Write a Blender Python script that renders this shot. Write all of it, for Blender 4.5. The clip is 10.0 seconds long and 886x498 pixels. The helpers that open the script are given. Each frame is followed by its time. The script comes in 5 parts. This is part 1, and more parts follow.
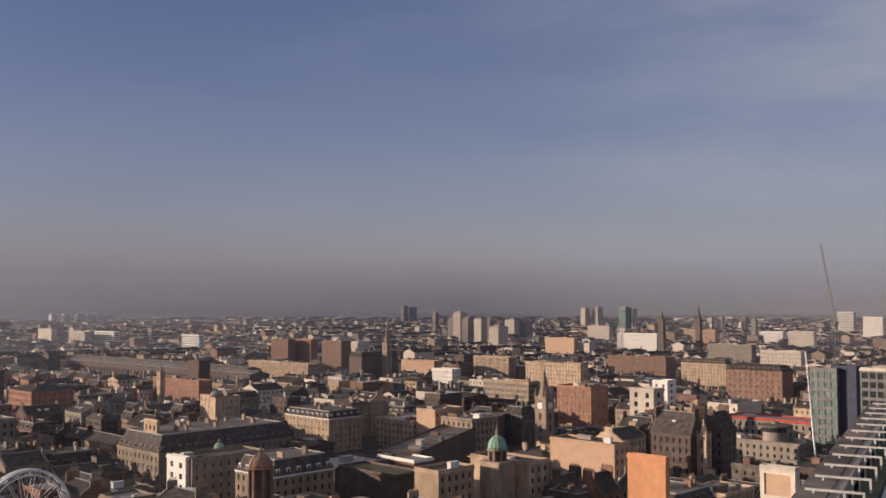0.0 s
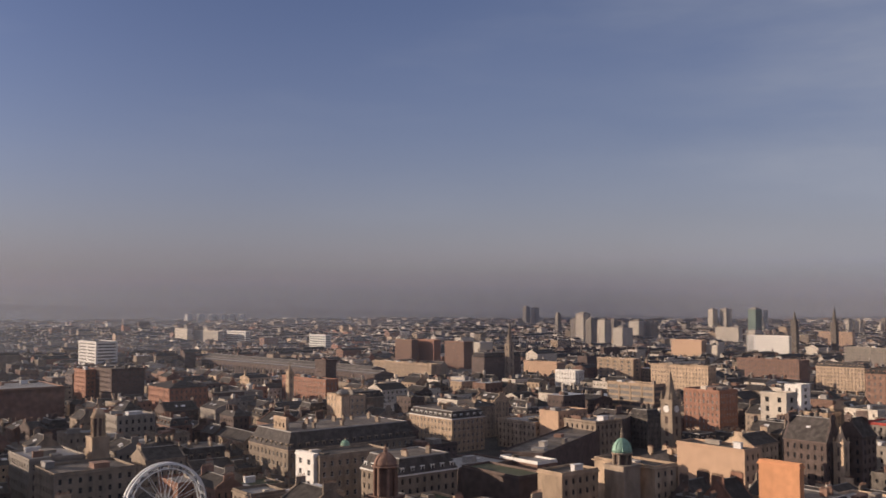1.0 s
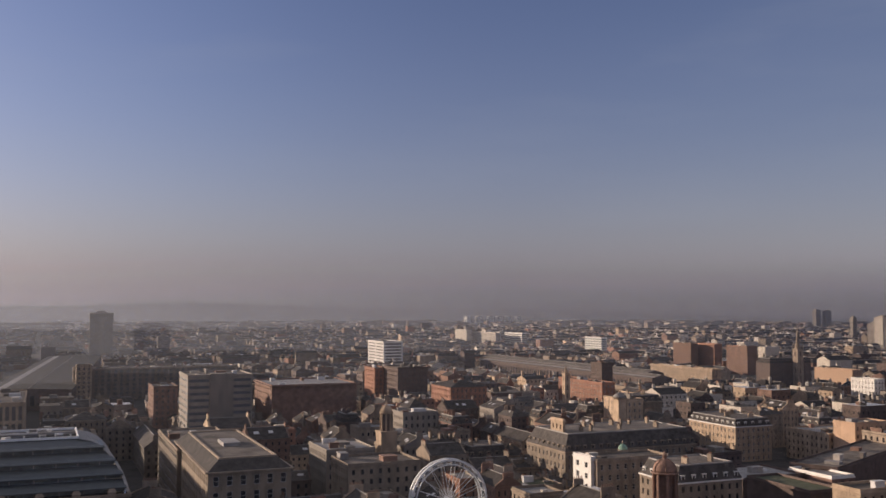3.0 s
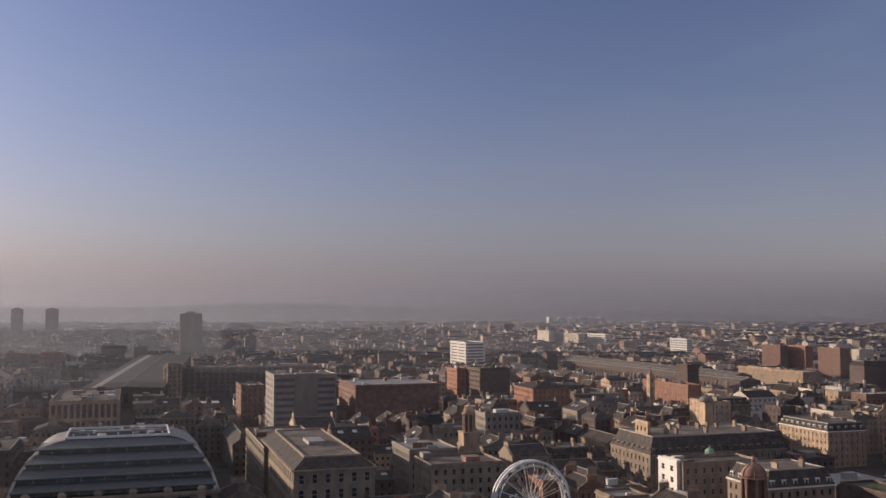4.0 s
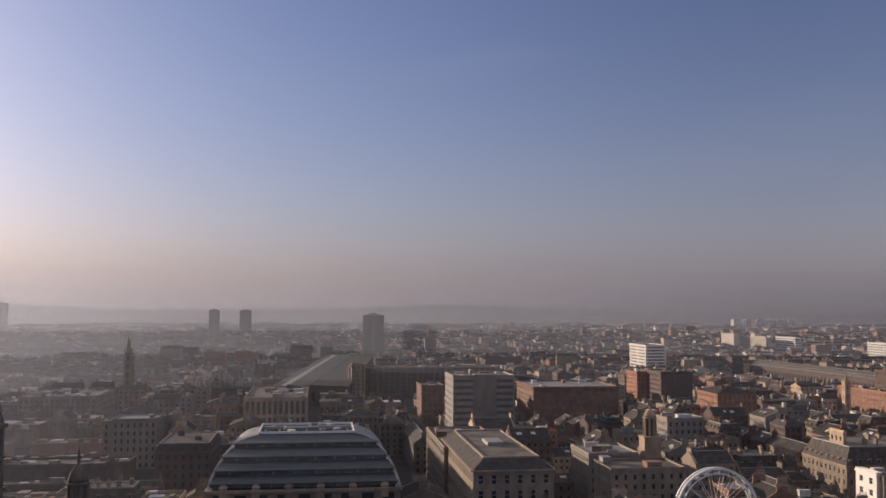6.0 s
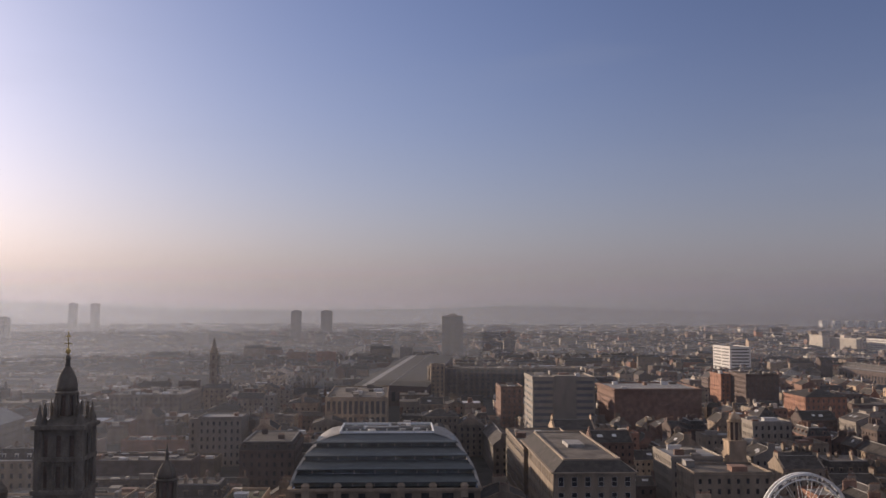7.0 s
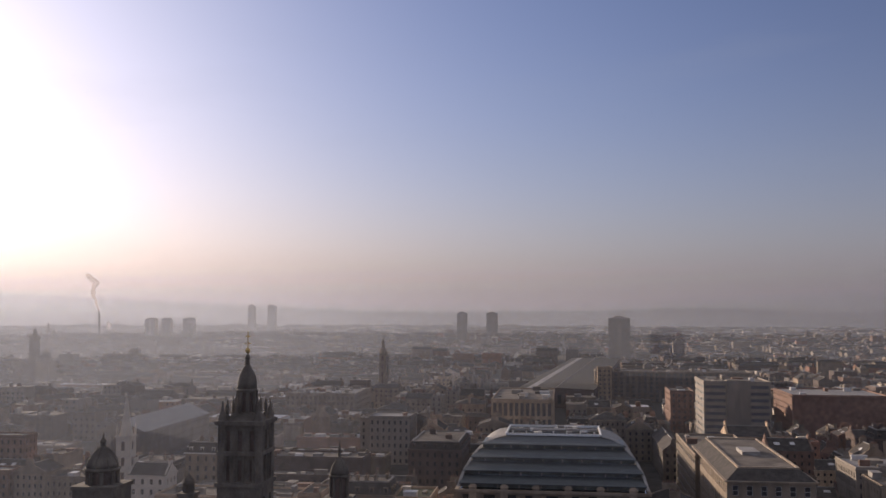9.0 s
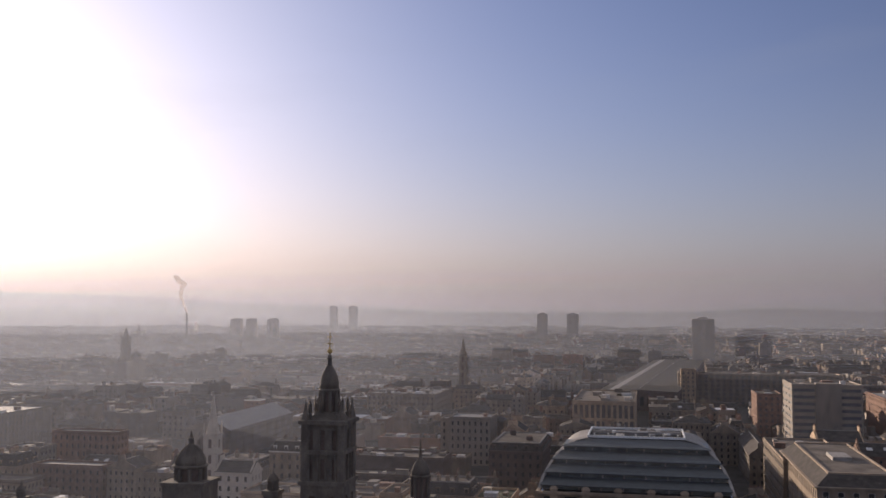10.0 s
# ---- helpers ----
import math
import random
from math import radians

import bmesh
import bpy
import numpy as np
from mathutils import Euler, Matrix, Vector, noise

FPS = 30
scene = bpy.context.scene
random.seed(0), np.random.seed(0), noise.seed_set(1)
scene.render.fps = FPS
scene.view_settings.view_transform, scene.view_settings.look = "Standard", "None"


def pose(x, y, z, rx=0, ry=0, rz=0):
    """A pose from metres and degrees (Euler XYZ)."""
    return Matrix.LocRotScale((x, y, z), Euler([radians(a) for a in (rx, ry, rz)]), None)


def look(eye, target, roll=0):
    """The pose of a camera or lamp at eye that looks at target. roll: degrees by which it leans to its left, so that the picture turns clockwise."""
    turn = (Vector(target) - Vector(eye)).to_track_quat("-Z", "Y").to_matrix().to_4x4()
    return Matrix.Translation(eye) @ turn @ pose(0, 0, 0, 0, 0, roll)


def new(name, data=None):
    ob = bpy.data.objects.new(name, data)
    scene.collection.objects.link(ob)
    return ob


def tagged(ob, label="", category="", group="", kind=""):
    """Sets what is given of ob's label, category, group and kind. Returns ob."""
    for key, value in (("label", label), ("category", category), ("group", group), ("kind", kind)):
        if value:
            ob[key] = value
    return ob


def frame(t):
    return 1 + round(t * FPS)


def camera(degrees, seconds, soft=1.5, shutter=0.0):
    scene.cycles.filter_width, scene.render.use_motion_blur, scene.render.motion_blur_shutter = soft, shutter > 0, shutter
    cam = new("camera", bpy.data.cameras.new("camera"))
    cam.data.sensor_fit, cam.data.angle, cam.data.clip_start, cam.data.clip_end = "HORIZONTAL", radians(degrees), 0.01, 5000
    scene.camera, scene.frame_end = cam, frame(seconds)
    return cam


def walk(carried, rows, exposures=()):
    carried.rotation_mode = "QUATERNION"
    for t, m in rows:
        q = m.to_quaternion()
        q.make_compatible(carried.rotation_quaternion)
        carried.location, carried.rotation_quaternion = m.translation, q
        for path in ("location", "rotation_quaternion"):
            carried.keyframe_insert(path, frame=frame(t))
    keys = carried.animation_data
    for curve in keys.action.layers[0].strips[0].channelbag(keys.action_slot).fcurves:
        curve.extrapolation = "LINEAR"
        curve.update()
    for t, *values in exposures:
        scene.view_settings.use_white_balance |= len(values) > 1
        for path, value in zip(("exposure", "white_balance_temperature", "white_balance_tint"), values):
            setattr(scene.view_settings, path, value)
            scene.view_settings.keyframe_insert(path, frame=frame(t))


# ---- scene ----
HEIGHT = 80.0          # the eye over the streets
GRID = 35.0            # the street grid's turn
SUN_TURN, SUN_UP = 78.0, 10.0

cam = camera(49.2, 10.0, soft=1.5, shutter=0.2)
TURNS = [(0.0, -10.84), (0.5, -7.70), (1.0, -3.63), (1.5, 0.80), (2.0, 5.00), (2.5, 9.08), (3.0, 12.53), (3.2, 13.52),
         (3.75, 16.10), (4.3, 18.85), (4.5, 19.88), (5.0, 22.08), (5.5, 24.64), (6.0, 27.82), (6.2, 28.95), (6.75, 31.50), (7.3, 33.75),
         (7.5, 34.88), (8.0, 37.81), (8.5, 40.04), (9.0, 42.22), (9.5, 44.65), (10.0, 46.94)]
walk(cam, [(t, pose(0, 0, HEIGHT, 90, 0, a) @ pose(0, 0, 0, 3.07 + 0.0092 * (a + 10.84), 0, 0) @ pose(0, 0, 0, 0, 0, -0.12 + 0.0053 * (a + 10.84)))
           for t, a in TURNS])


def heading(turn, up=0.0):
    a, e = radians(turn), radians(up)
    return Vector((-math.sin(a) * math.cos(e), math.cos(a) * math.cos(e), math.sin(e)))


# ---- light ----
SUN_WAY = heading(SUN_TURN, SUN_UP)
world = bpy.data.worlds.new("sky")
scene.world = world
world.use_nodes = True
wn, wl = world.node_tree.nodes, world.node_tree.links
wn.clear()


def wnode(kind, **values):
    n = wn.new(kind)
    for key, value in values.items():
        n.inputs[int(key[1:])].default_value = value
    return n


def wmath(op, a, b=None):
    n = wn.new("ShaderNodeMath")
    n.operation = op
    for i, v in enumerate((a, b)):
        if v is None:
            continue
        if isinstance(v, (int, float)):
            n.inputs[i].default_value = v
        else:
            wl.new(v, n.inputs[i])
    return n.outputs[0]


def wmix(fac, a, b, kind="MIX"):
    n = wn.new("ShaderNodeMixRGB")
    n.blend_type = kind
    for i, v in enumerate((fac, a, b)):
        if isinstance(v, (int, float, tuple)):
            n.inputs[i].default_value = v
        else:
            wl.new(v, n.inputs[i])
    return n.outputs[0]


sky = wn.new("ShaderNodeTexSky")
sky.sky_type = "NISHITA"
sky.sun_disc = False
sky.sun_elevation, sky.sun_rotation = radians(SUN_UP), radians(-SUN_TURN)
sky.altitude, sky.air_density, sky.dust_density, sky.ozone_density = 50, 1.0, 0.5, 2.0
where = wn.new("ShaderNodeTexCoord").outputs["Generated"]
parts = wn.new("ShaderNodeSeparateXYZ")
wl.new(where, parts.inputs[0])
up = wmath("MAXIMUM", parts.outputs[2], 0.0)
dot = wn.new("ShaderNodeVectorMath")
dot.operation = "DOT_PRODUCT"
wl.new(where, dot.inputs[0])
dot.inputs[1].default_value = SUN_WAY
near = wmath("MAXIMUM", dot.outputs["Value"], 0.0)
glow = wmath("POWER", near, 15.0)
wide = wmath("POWER", near, 6.0)
broad = wmath("POWER", near, 5.0)
warm = wmath("POWER", near, 9.0)
low = wmath("POWER", 2.718, wmath("MULTIPLY", up, -10.0))
murk = wmath("POWER", 2.718, wmath("MULTIPLY", up, -29.0))
# the clear sky is deepest some sixty degrees from the sun
side_on = wmath("POWER", 2.718, wmath("MULTIPLY", wmath("POWER", wmath("MULTIPLY", wmath("SUBTRACT", dot.outputs["Value"], 0.45), 4.0), 2.0), -1.0))
clean = wmix(side_on, (0.92, 0.79, 1.05, 1), (0.80, 0.68, 0.91, 1))
clean = wmix(1.0, sky.outputs[0], clean, "MULTIPLY")
away = wmath("MINIMUM", wmath("MAXIMUM", wmath("MULTIPLY", wmath("SUBTRACT", 0.36, dot.outputs["Value"]), 1.9), 0.0), 1.0)
haze = wmix(warm, wmix(away, (2.85, 2.75, 3.45, 1), (3.4, 3.35, 4.05, 1)), (8.8, 7.0, 7.15, 1))
dusk = wmix(broad, wmix(away, (1.62, 1.42, 1.56, 1), (3.2, 2.75, 2.8, 1)), (10.0, 7.9, 8.0, 1))
sky_colour = wmix(wmath("MULTIPLY", low, 0.88), clean, haze)
sky_colour = wmix(wmath("MULTIPLY", murk, 0.92), sky_colour, dusk)
# the unseen sky overhead is brightened and greyed to fill the shaded sides
overhead_fill = wn.new("ShaderNodeMapRange")
overhead_fill.inputs["From Min"].default_value, overhead_fill.inputs["From Max"].default_value, overhead_fill.inputs["To Max"].default_value = 0.34, 0.75, 0.75
wl.new(up, overhead_fill.inputs[0])
sky_colour = wmix(overhead_fill.outputs[0], sky_colour, (4.1, 3.9, 4.05, 1))
sky_colour = wmix(wide, sky_colour, (0.5, 0.55, 0.55, 1), "ADD")
sky_colour = wmix(glow, sky_colour, (4.9, 4.7, 4.6, 1), "ADD")
# thin high cloud
cl = wn.new("ShaderNodeTexNoise")
stretch = wn.new("ShaderNodeMapping")
stretch.inputs["Scale"].default_value = (2.0, 2.0, 9.0)
wl.new(where, stretch.inputs[0])
wl.new(stretch.outputs[0], cl.inputs["Vector"])
cl.inputs["Scale"].default_value, cl.inputs["Detail"].default_value = 1.7, 6.0
thin = wmath("MULTIPLY", wmath("MAXIMUM", wmath("SUBTRACT", cl.outputs[0], 0.54), 0.0), 0.4)
# a bank of cirrus to the north-west
bank = wn.new("ShaderNodeVectorMath")
bank.operation = "DOT_PRODUCT"
wl.new(where, bank.inputs[0])
bank.inputs[1].default_value = heading(-38, 10)
spread = wmath("POWER", wmath("MAXIMUM", bank.outputs["Value"], 0.0), 15.0)
thin = wmath("ADD", thin, wmath("MULTIPLY", spread, wmath("MAXIMUM", wmath("SUBTRACT", wmath("MULTIPLY", cl.outputs[0], 1.9), 0.5), 0.0)))
thin = wmath("MULTIPLY", wmath("MINIMUM", thin, 0.8), wmath("SUBTRACT", 1.0, wmath("MULTIPLY", murk, 0.75)))
sky_colour = wmix(thin, sky_colour, (3.3, 3.5, 4.2, 1))
back = wn.new("ShaderNodeBackground")
wl.new(sky_colour, back.inputs[0])
back.inputs[1].default_value = 0.1
wl.new(back.outputs[0], wn.new("ShaderNodeOutputWorld").inputs[0])

sun = new("sun", bpy.data.lights.new("sun", "SUN"))
sun.data.energy, sun.data.angle, sun.data.color = 5.7, radians(0.6), (1.0, 0.79, 0.62)
sun.matrix_world = look((0, 0, 0), -SUN_WAY) @ Matrix.Identity(4)
scene.view_settings.exposure = 0.0


# ---- materials ----
def material(name, colour, rough=0.85, metal=0.0, vary=0.25, grain=0.6, scale=0.35, bump=0.2, tint=0.0, streak=0.0, second=None):
    """Base colour with stains at two sizes, a touch of relief and a tint of its own for each thing."""
    m = bpy.data.materials.new(name)
    m.use_nodes = True
    t, n = m.node_tree.links, m.node_tree.nodes
    b = n["Principled BSDF"]
    b.inputs["Roughness"].default_value, b.inputs["Metallic"].default_value = rough, metal
    co = n.new("ShaderNodeTexCoord").outputs["Object"]
    big, fine = n.new("ShaderNodeTexNoise"), n.new("ShaderNodeTexNoise")
    stretched = n.new("ShaderNodeMapping")
    stretched.inputs["Scale"].default_value = (1, 1, 1 - streak)
    t.new(co, stretched.inputs[0])
    t.new(stretched.outputs[0], big.inputs["Vector"])
    t.new(co, fine.inputs["Vector"])
    big.inputs["Scale"].default_value, big.inputs["Detail"].default_value = scale, 5
    fine.inputs["Scale"].default_value, fine.inputs["Detail"].default_value = scale * 8, 3
    lo = tuple(c * (1 - vary) for c in colour)
    hi = second or tuple(min(1, c * (1 + vary)) for c in colour)
    ramp = n.new("ShaderNodeValToRGB")
    ramp.color_ramp.elements[0].position, ramp.color_ramp.elements[1].position = 0.33, 0.68
    ramp.color_ramp.elements[0].color, ramp.color_ramp.elements[1].color = (*lo, 1), (*hi, 1)
    t.new(big.outputs[0], ramp.inputs[0])
    mul = n.new("ShaderNodeMixRGB")
    mul.blend_type = "MULTIPLY"
    mul.inputs[0].default_value = grain
    t.new(ramp.outputs[0], mul.inputs[1])
    fr = n.new("ShaderNodeValToRGB")
    fr.color_ramp.elements[0].position, fr.color_ramp.elements[1].position = 0.25, 0.6
    fr.color_ramp.elements[0].color = (0.55, 0.53, 0.5, 1)
    t.new(fine.outputs[0], fr.inputs[0])
    t.new(fr.outputs[0], mul.inputs[2])
    out = mul.outputs[0]
    if tint:
        info, hsv = n.new("ShaderNodeObjectInfo"), n.new("ShaderNodeHueSaturation")
        span = n.new("ShaderNodeMapRange")
        span.inputs["To Min"].default_value, span.inputs["To Max"].default_value = 1 - tint, 1 + tint
        t.new(info.outputs["Random"], span.inputs[0])
        t.new(span.outputs[0], hsv.inputs["Value"])
        t.new(out, hsv.inputs["Color"])
        out = hsv.outputs[0]
    t.new(out, b.inputs["Base Color"])
    if bump:
        bp = n.new("ShaderNodeBump")
        bp.inputs["Strength"].default_value, bp.inputs["Distance"].default_value = bump, 0.08
        t.new(fine.outputs[0], bp.inputs["Height"])
        t.new(bp.outputs[0], b.inputs["Normal"])
    return m


# darker stone; the town hall tower's backlit darkness is put into this colour
DARK_STONE = material("dark_stone", (0.165, 0.14, 0.115), 0.9, vary=0.35, scale=0.5, streak=0.5)
BLOND = material("blond_sandstone", (0.50, 0.37, 0.255), 0.9, tint=0.25, streak=0.6)
GREYSTONE = material("sooty_sandstone", (0.30, 0.235, 0.175), 0.9, tint=0.3, streak=0.6)
RED = material("red_sandstone", (0.35, 0.18, 0.12), 0.9, tint=0.2, streak=0.5)
BRICK = material("brown_brick", (0.25, 0.15, 0.11), 0.9, tint=0.25)
ORANGE = material("ochre_render", (0.62, 0.30, 0.15), 0.9, vary=0.1, grain=0.25, tint=0.08)
TAN = material("tan_render", (0.52, 0.35, 0.235), 0.9, vary=0.08, grain=0.2, tint=0.1)
PALE = material("pale_render", (0.66, 0.58, 0.48), 0.85, vary=0.12, grain=0.3, tint=0.15)
WHITE = material("white_paint", (0.80, 0.76, 0.70), 0.7, vary=0.08, grain=0.3, tint=0.05)
CONCRETE = material("concrete", (0.30, 0.258, 0.215), 0.85, vary=0.15, grain=0.4, tint=0.15, streak=0.7)
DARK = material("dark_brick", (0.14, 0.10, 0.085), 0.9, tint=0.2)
SLATE = material("old_slate", (0.078, 0.068, 0.062), 0.82, vary=0.35, tint=0.3, scale=0.5)
FELT = material("roofing_felt", (0.17, 0.145, 0.122), 0.82, vary=0.35, tint=0.4, scale=0.15)
SHED = material("dark_shed_roof", (0.05, 0.048, 0.046), 0.85, vary=0.3)
LEAD = material("pale_roof_sheet", (0.32, 0.295, 0.27), 0.6, vary=0.2, tint=0.2)
SHEEN = material("bright_roof_sheet", (0.70, 0.68, 0.66), 0.4, vary=0.12)
COPPER = material("green_copper", (0.27, 0.44, 0.34), 0.7, vary=0.25, scale=1.2)
MOSS = material("mossy_roof", (0.115, 0.12, 0.075), 0.85, vary=0.3)
STEEL = material("white_steel", (0.86, 0.85, 0.83), 0.45, vary=0.05, grain=0.1, bump=0)
BRACKET = material("galvanised_steel", (0.60, 0.58, 0.55), 0.5, vary=0.1, bump=0)
IRON = material("grey_iron", (0.16, 0.16, 0.165), 0.55, metal=0.3)
GOLD = material("gilt_metal", (0.65, 0.48, 0.2), 0.35, metal=0.9, bump=0)
GLASS = material("window_glass", (0.045, 0.046, 0.05), 0.12, vary=0.4, bump=0, scale=0.6)
TEAL = material("green_glass", (0.10, 0.155, 0.135), 0.25, vary=0.25, bump=0)
MINT = material("pale_green_glass", (0.15, 0.235, 0.19), 0.3, vary=0.35, bump=0, scale=0.3)
HAZE_GLASS = material("haze_pale_glass", (0.125, 0.108, 0.095), 0.35, vary=0.4, bump=0, scale=0.5)
NAVY = material("blue_sheeting", (0.03, 0.035, 0.075), 0.6)
BARRIER = material("red_sheeting", (0.5, 0.06, 0.035), 0.7)
SASH = material("painted_sash", (0.62, 0.60, 0.56), 0.6, bump=0)
ASPHALT = material("asphalt", (0.075, 0.07, 0.066), 0.9, scale=0.08)
EARTH = material("far_land", (0.13, 0.12, 0.10), 0.95, scale=0.006, vary=0.5, bump=0)
VAULT = material("vault_glass", (0.15, 0.17, 0.165), 0.4, vary=0.3, bump=0)
CANOPY = material("canopy_glass", (0.085, 0.097, 0.102), 0.6, vary=0.15, bump=0)
for dull in (SLATE, FELT, SHED, ASPHALT, MOSS):
    dull.node_tree.nodes["Principled BSDF"].inputs["Specular IOR Level"].default_value = 0.2
TREE = material("bare_twigs", (0.06, 0.05, 0.038), 0.95, vary=0.3)
STEAM = material("steam", (0.85, 0.82, 0.82), 1.0, vary=0.05, grain=0.0, bump=0)
steam_links, steam_nodes = STEAM.node_tree.links, STEAM.node_tree.nodes
lit, through_it, gone = steam_nodes.new("ShaderNodeBsdfTranslucent"), steam_nodes.new("ShaderNodeBsdfTransparent"), steam_nodes.new("ShaderNodeMixShader")
lit.inputs[0].default_value = (0.85, 0.80, 0.80, 1)
gone.inputs[0].default_value = 0.2
steam_links.new(lit.outputs[0], gone.inputs[1])
steam_links.new(through_it.outputs[0], gone.inputs[2])
steam_links.new(gone.outputs[0], steam_nodes["Material Output"].inputs[0])



# ---- mesh helpers ----
class Shape:
    """Collects corners and faces of one mesh."""

    def __init__(self):
        self.v, self.f, self.m = [], [], []

    def poly(self, pts, m=0):
        k = len(self.v)
        self.v.extend(pts)
        self.f.append(tuple(range(k, k + len(pts))))
        self.m.append(m)

    def box(self, x0, y0, z0, x1, y1, z1, m=0, top=None):
        k = len(self.v)
        self.v.extend([(x0, y0, z0), (x1, y0, z0), (x1, y1, z0), (x0, y1, z0), (x0, y0, z1), (x1, y0, z1), (x1, y1, z1), (x0, y1, z1)])
        self.f.extend([(k, k + 1, k + 5, k + 4), (k + 1, k + 2, k + 6, k + 5), (k + 2, k + 3, k + 7, k + 6), (k + 3, k, k + 4, k + 7),
                       (k + 4, k + 5, k + 6, k + 7), (k + 3, k + 2, k + 1, k)])
        self.m.extend([m] * 4 + [m if top is None else top, m])

    def frustum(self, x0, y0, x1, y1, z0, ix, iy, z1, m=0, top=None):
        k = len(self.v)
        self.v.extend([(x0, y0, z0), (x1, y0, z0), (x1, y1, z0), (x0, y1, z0),
                       (x0 + ix, y0 + iy, z1), (x1 - ix, y0 + iy, z1), (x1 - ix, y1 - iy, z1), (x0 + ix, y1 - iy, z1)])
        self.f.extend([(k, k + 1, k + 5, k + 4), (k + 1, k + 2, k + 6, k + 5), (k + 2, k + 3, k + 7, k + 6), (k + 3, k, k + 4, k + 7), (k + 4, k + 5, k + 6, k + 7),
                       (k + 3, k + 2, k + 1, k)])
        self.m.extend([m] * 4 + [m if top is None else top, m])

    def lathe(self, rows, n=16, x=0.0, y=0.0, m=0, turn=0.0):
        k = len(self.v)
        for r, z in rows:
            for i in range(n):
                a = turn + 2 * math.pi * i / n
                self.v.append((x + r * math.cos(a), y + r * math.sin(a), z))
        for j in range(len(rows) - 1):
            for i in range(n):
                p, q = k + j * n + i, k + j * n + (i + 1) % n
                self.f.append((p, q, q + n, p + n))
                self.m.append(m)
        self.f.append(tuple(k + (len(rows) - 1) * n + i for i in range(n)))
        self.f.append(tuple(k + n - 1 - i for i in range(n)))
        self.m.extend([m, m])

    def beam(self, a, b, w, m=0, d=None):
        a, b = Vector(a), Vector(b)
        way = (b - a).normalized()
        side = way.cross(Vector((0, 0, 1)) if abs(way.z) < 0.9 else Vector((1, 0, 0))).normalized() * (w / 2)
        upw = side.cross(way).normalized() * ((d or w) / 2)
        k = len(self.v)
        for p in (a, b):
            self.v.extend([tuple(p + side + upw), tuple(p - side + upw), tuple(p - side - upw), tuple(p + side - upw)])
        self.f.extend([(k, k + 1, k + 5, k + 4), (k + 1, k + 2, k + 6, k + 5), (k + 2, k + 3, k + 7, k + 6), (k + 3, k, k + 4, k + 7), (k + 3, k + 2, k + 1, k),
                       (k + 4, k + 5, k + 6, k + 7)])
        self.m.extend([m] * 6)

    def data(self, name, mats):
        me = bpy.data.meshes.new(name)
        me.from_pydata(self.v, [], self.f)
        for m in mats:
            me.materials.append(m)
        if len(mats) > 1:
            me.polygons.foreach_set("material_index", self.m)
        me.update()
        return me


def part(name, shape, mats, parent, label="", kind="", smooth=False):
    mats = mats if isinstance(mats, (list, tuple)) else [mats]
    me = shape if isinstance(shape, bpy.types.Mesh) else shape.data(name, mats)
    if smooth:
        me.polygons.foreach_set("use_smooth", [True] * len(me.polygons))
    ob = new(name, me)
    ob.parent = parent
    return tagged(ob, label, kind=kind)


def thing(name, x, y, turn, label, category, group="", z=0.0):
    ob = new(name)
    ob.empty_display_size = 2
    ob.matrix_world = pose(x, y, z, 0, 0, turn)
    return tagged(ob, label, category, group)


LANDMARKS = []    # (x, y, radius, height below which houses in front may rise)


def landmark(x, y, radius, seen_from):
    LANDMARKS.append((x, y, radius, seen_from))


def sides_of(x0, y0, x1, y1):
    return (("s", x0, x1, y0), ("n", x0, x1, y1), ("w", y0, y1, x0), ("e", y0, y1, x1))


def on_side(shape, side, a0, a1, line, z0, z1, out, deep, m=0):
    """A box on one side of a house, from a0 to a1 along it, out metres proud and deep metres into it."""
    if side == "s":
        shape.box(a0, line - out, z0, a1, line + deep, z1, m)
    elif side == "n":
        shape.box(a0, line - deep, z0, a1, line + out, z1, m)
    elif side == "w":
        shape.box(line - out, a0, z0, line + deep, a1, z1, m)
    else:
        shape.box(line - deep, a0, z0, line + out, a1, z1, m)


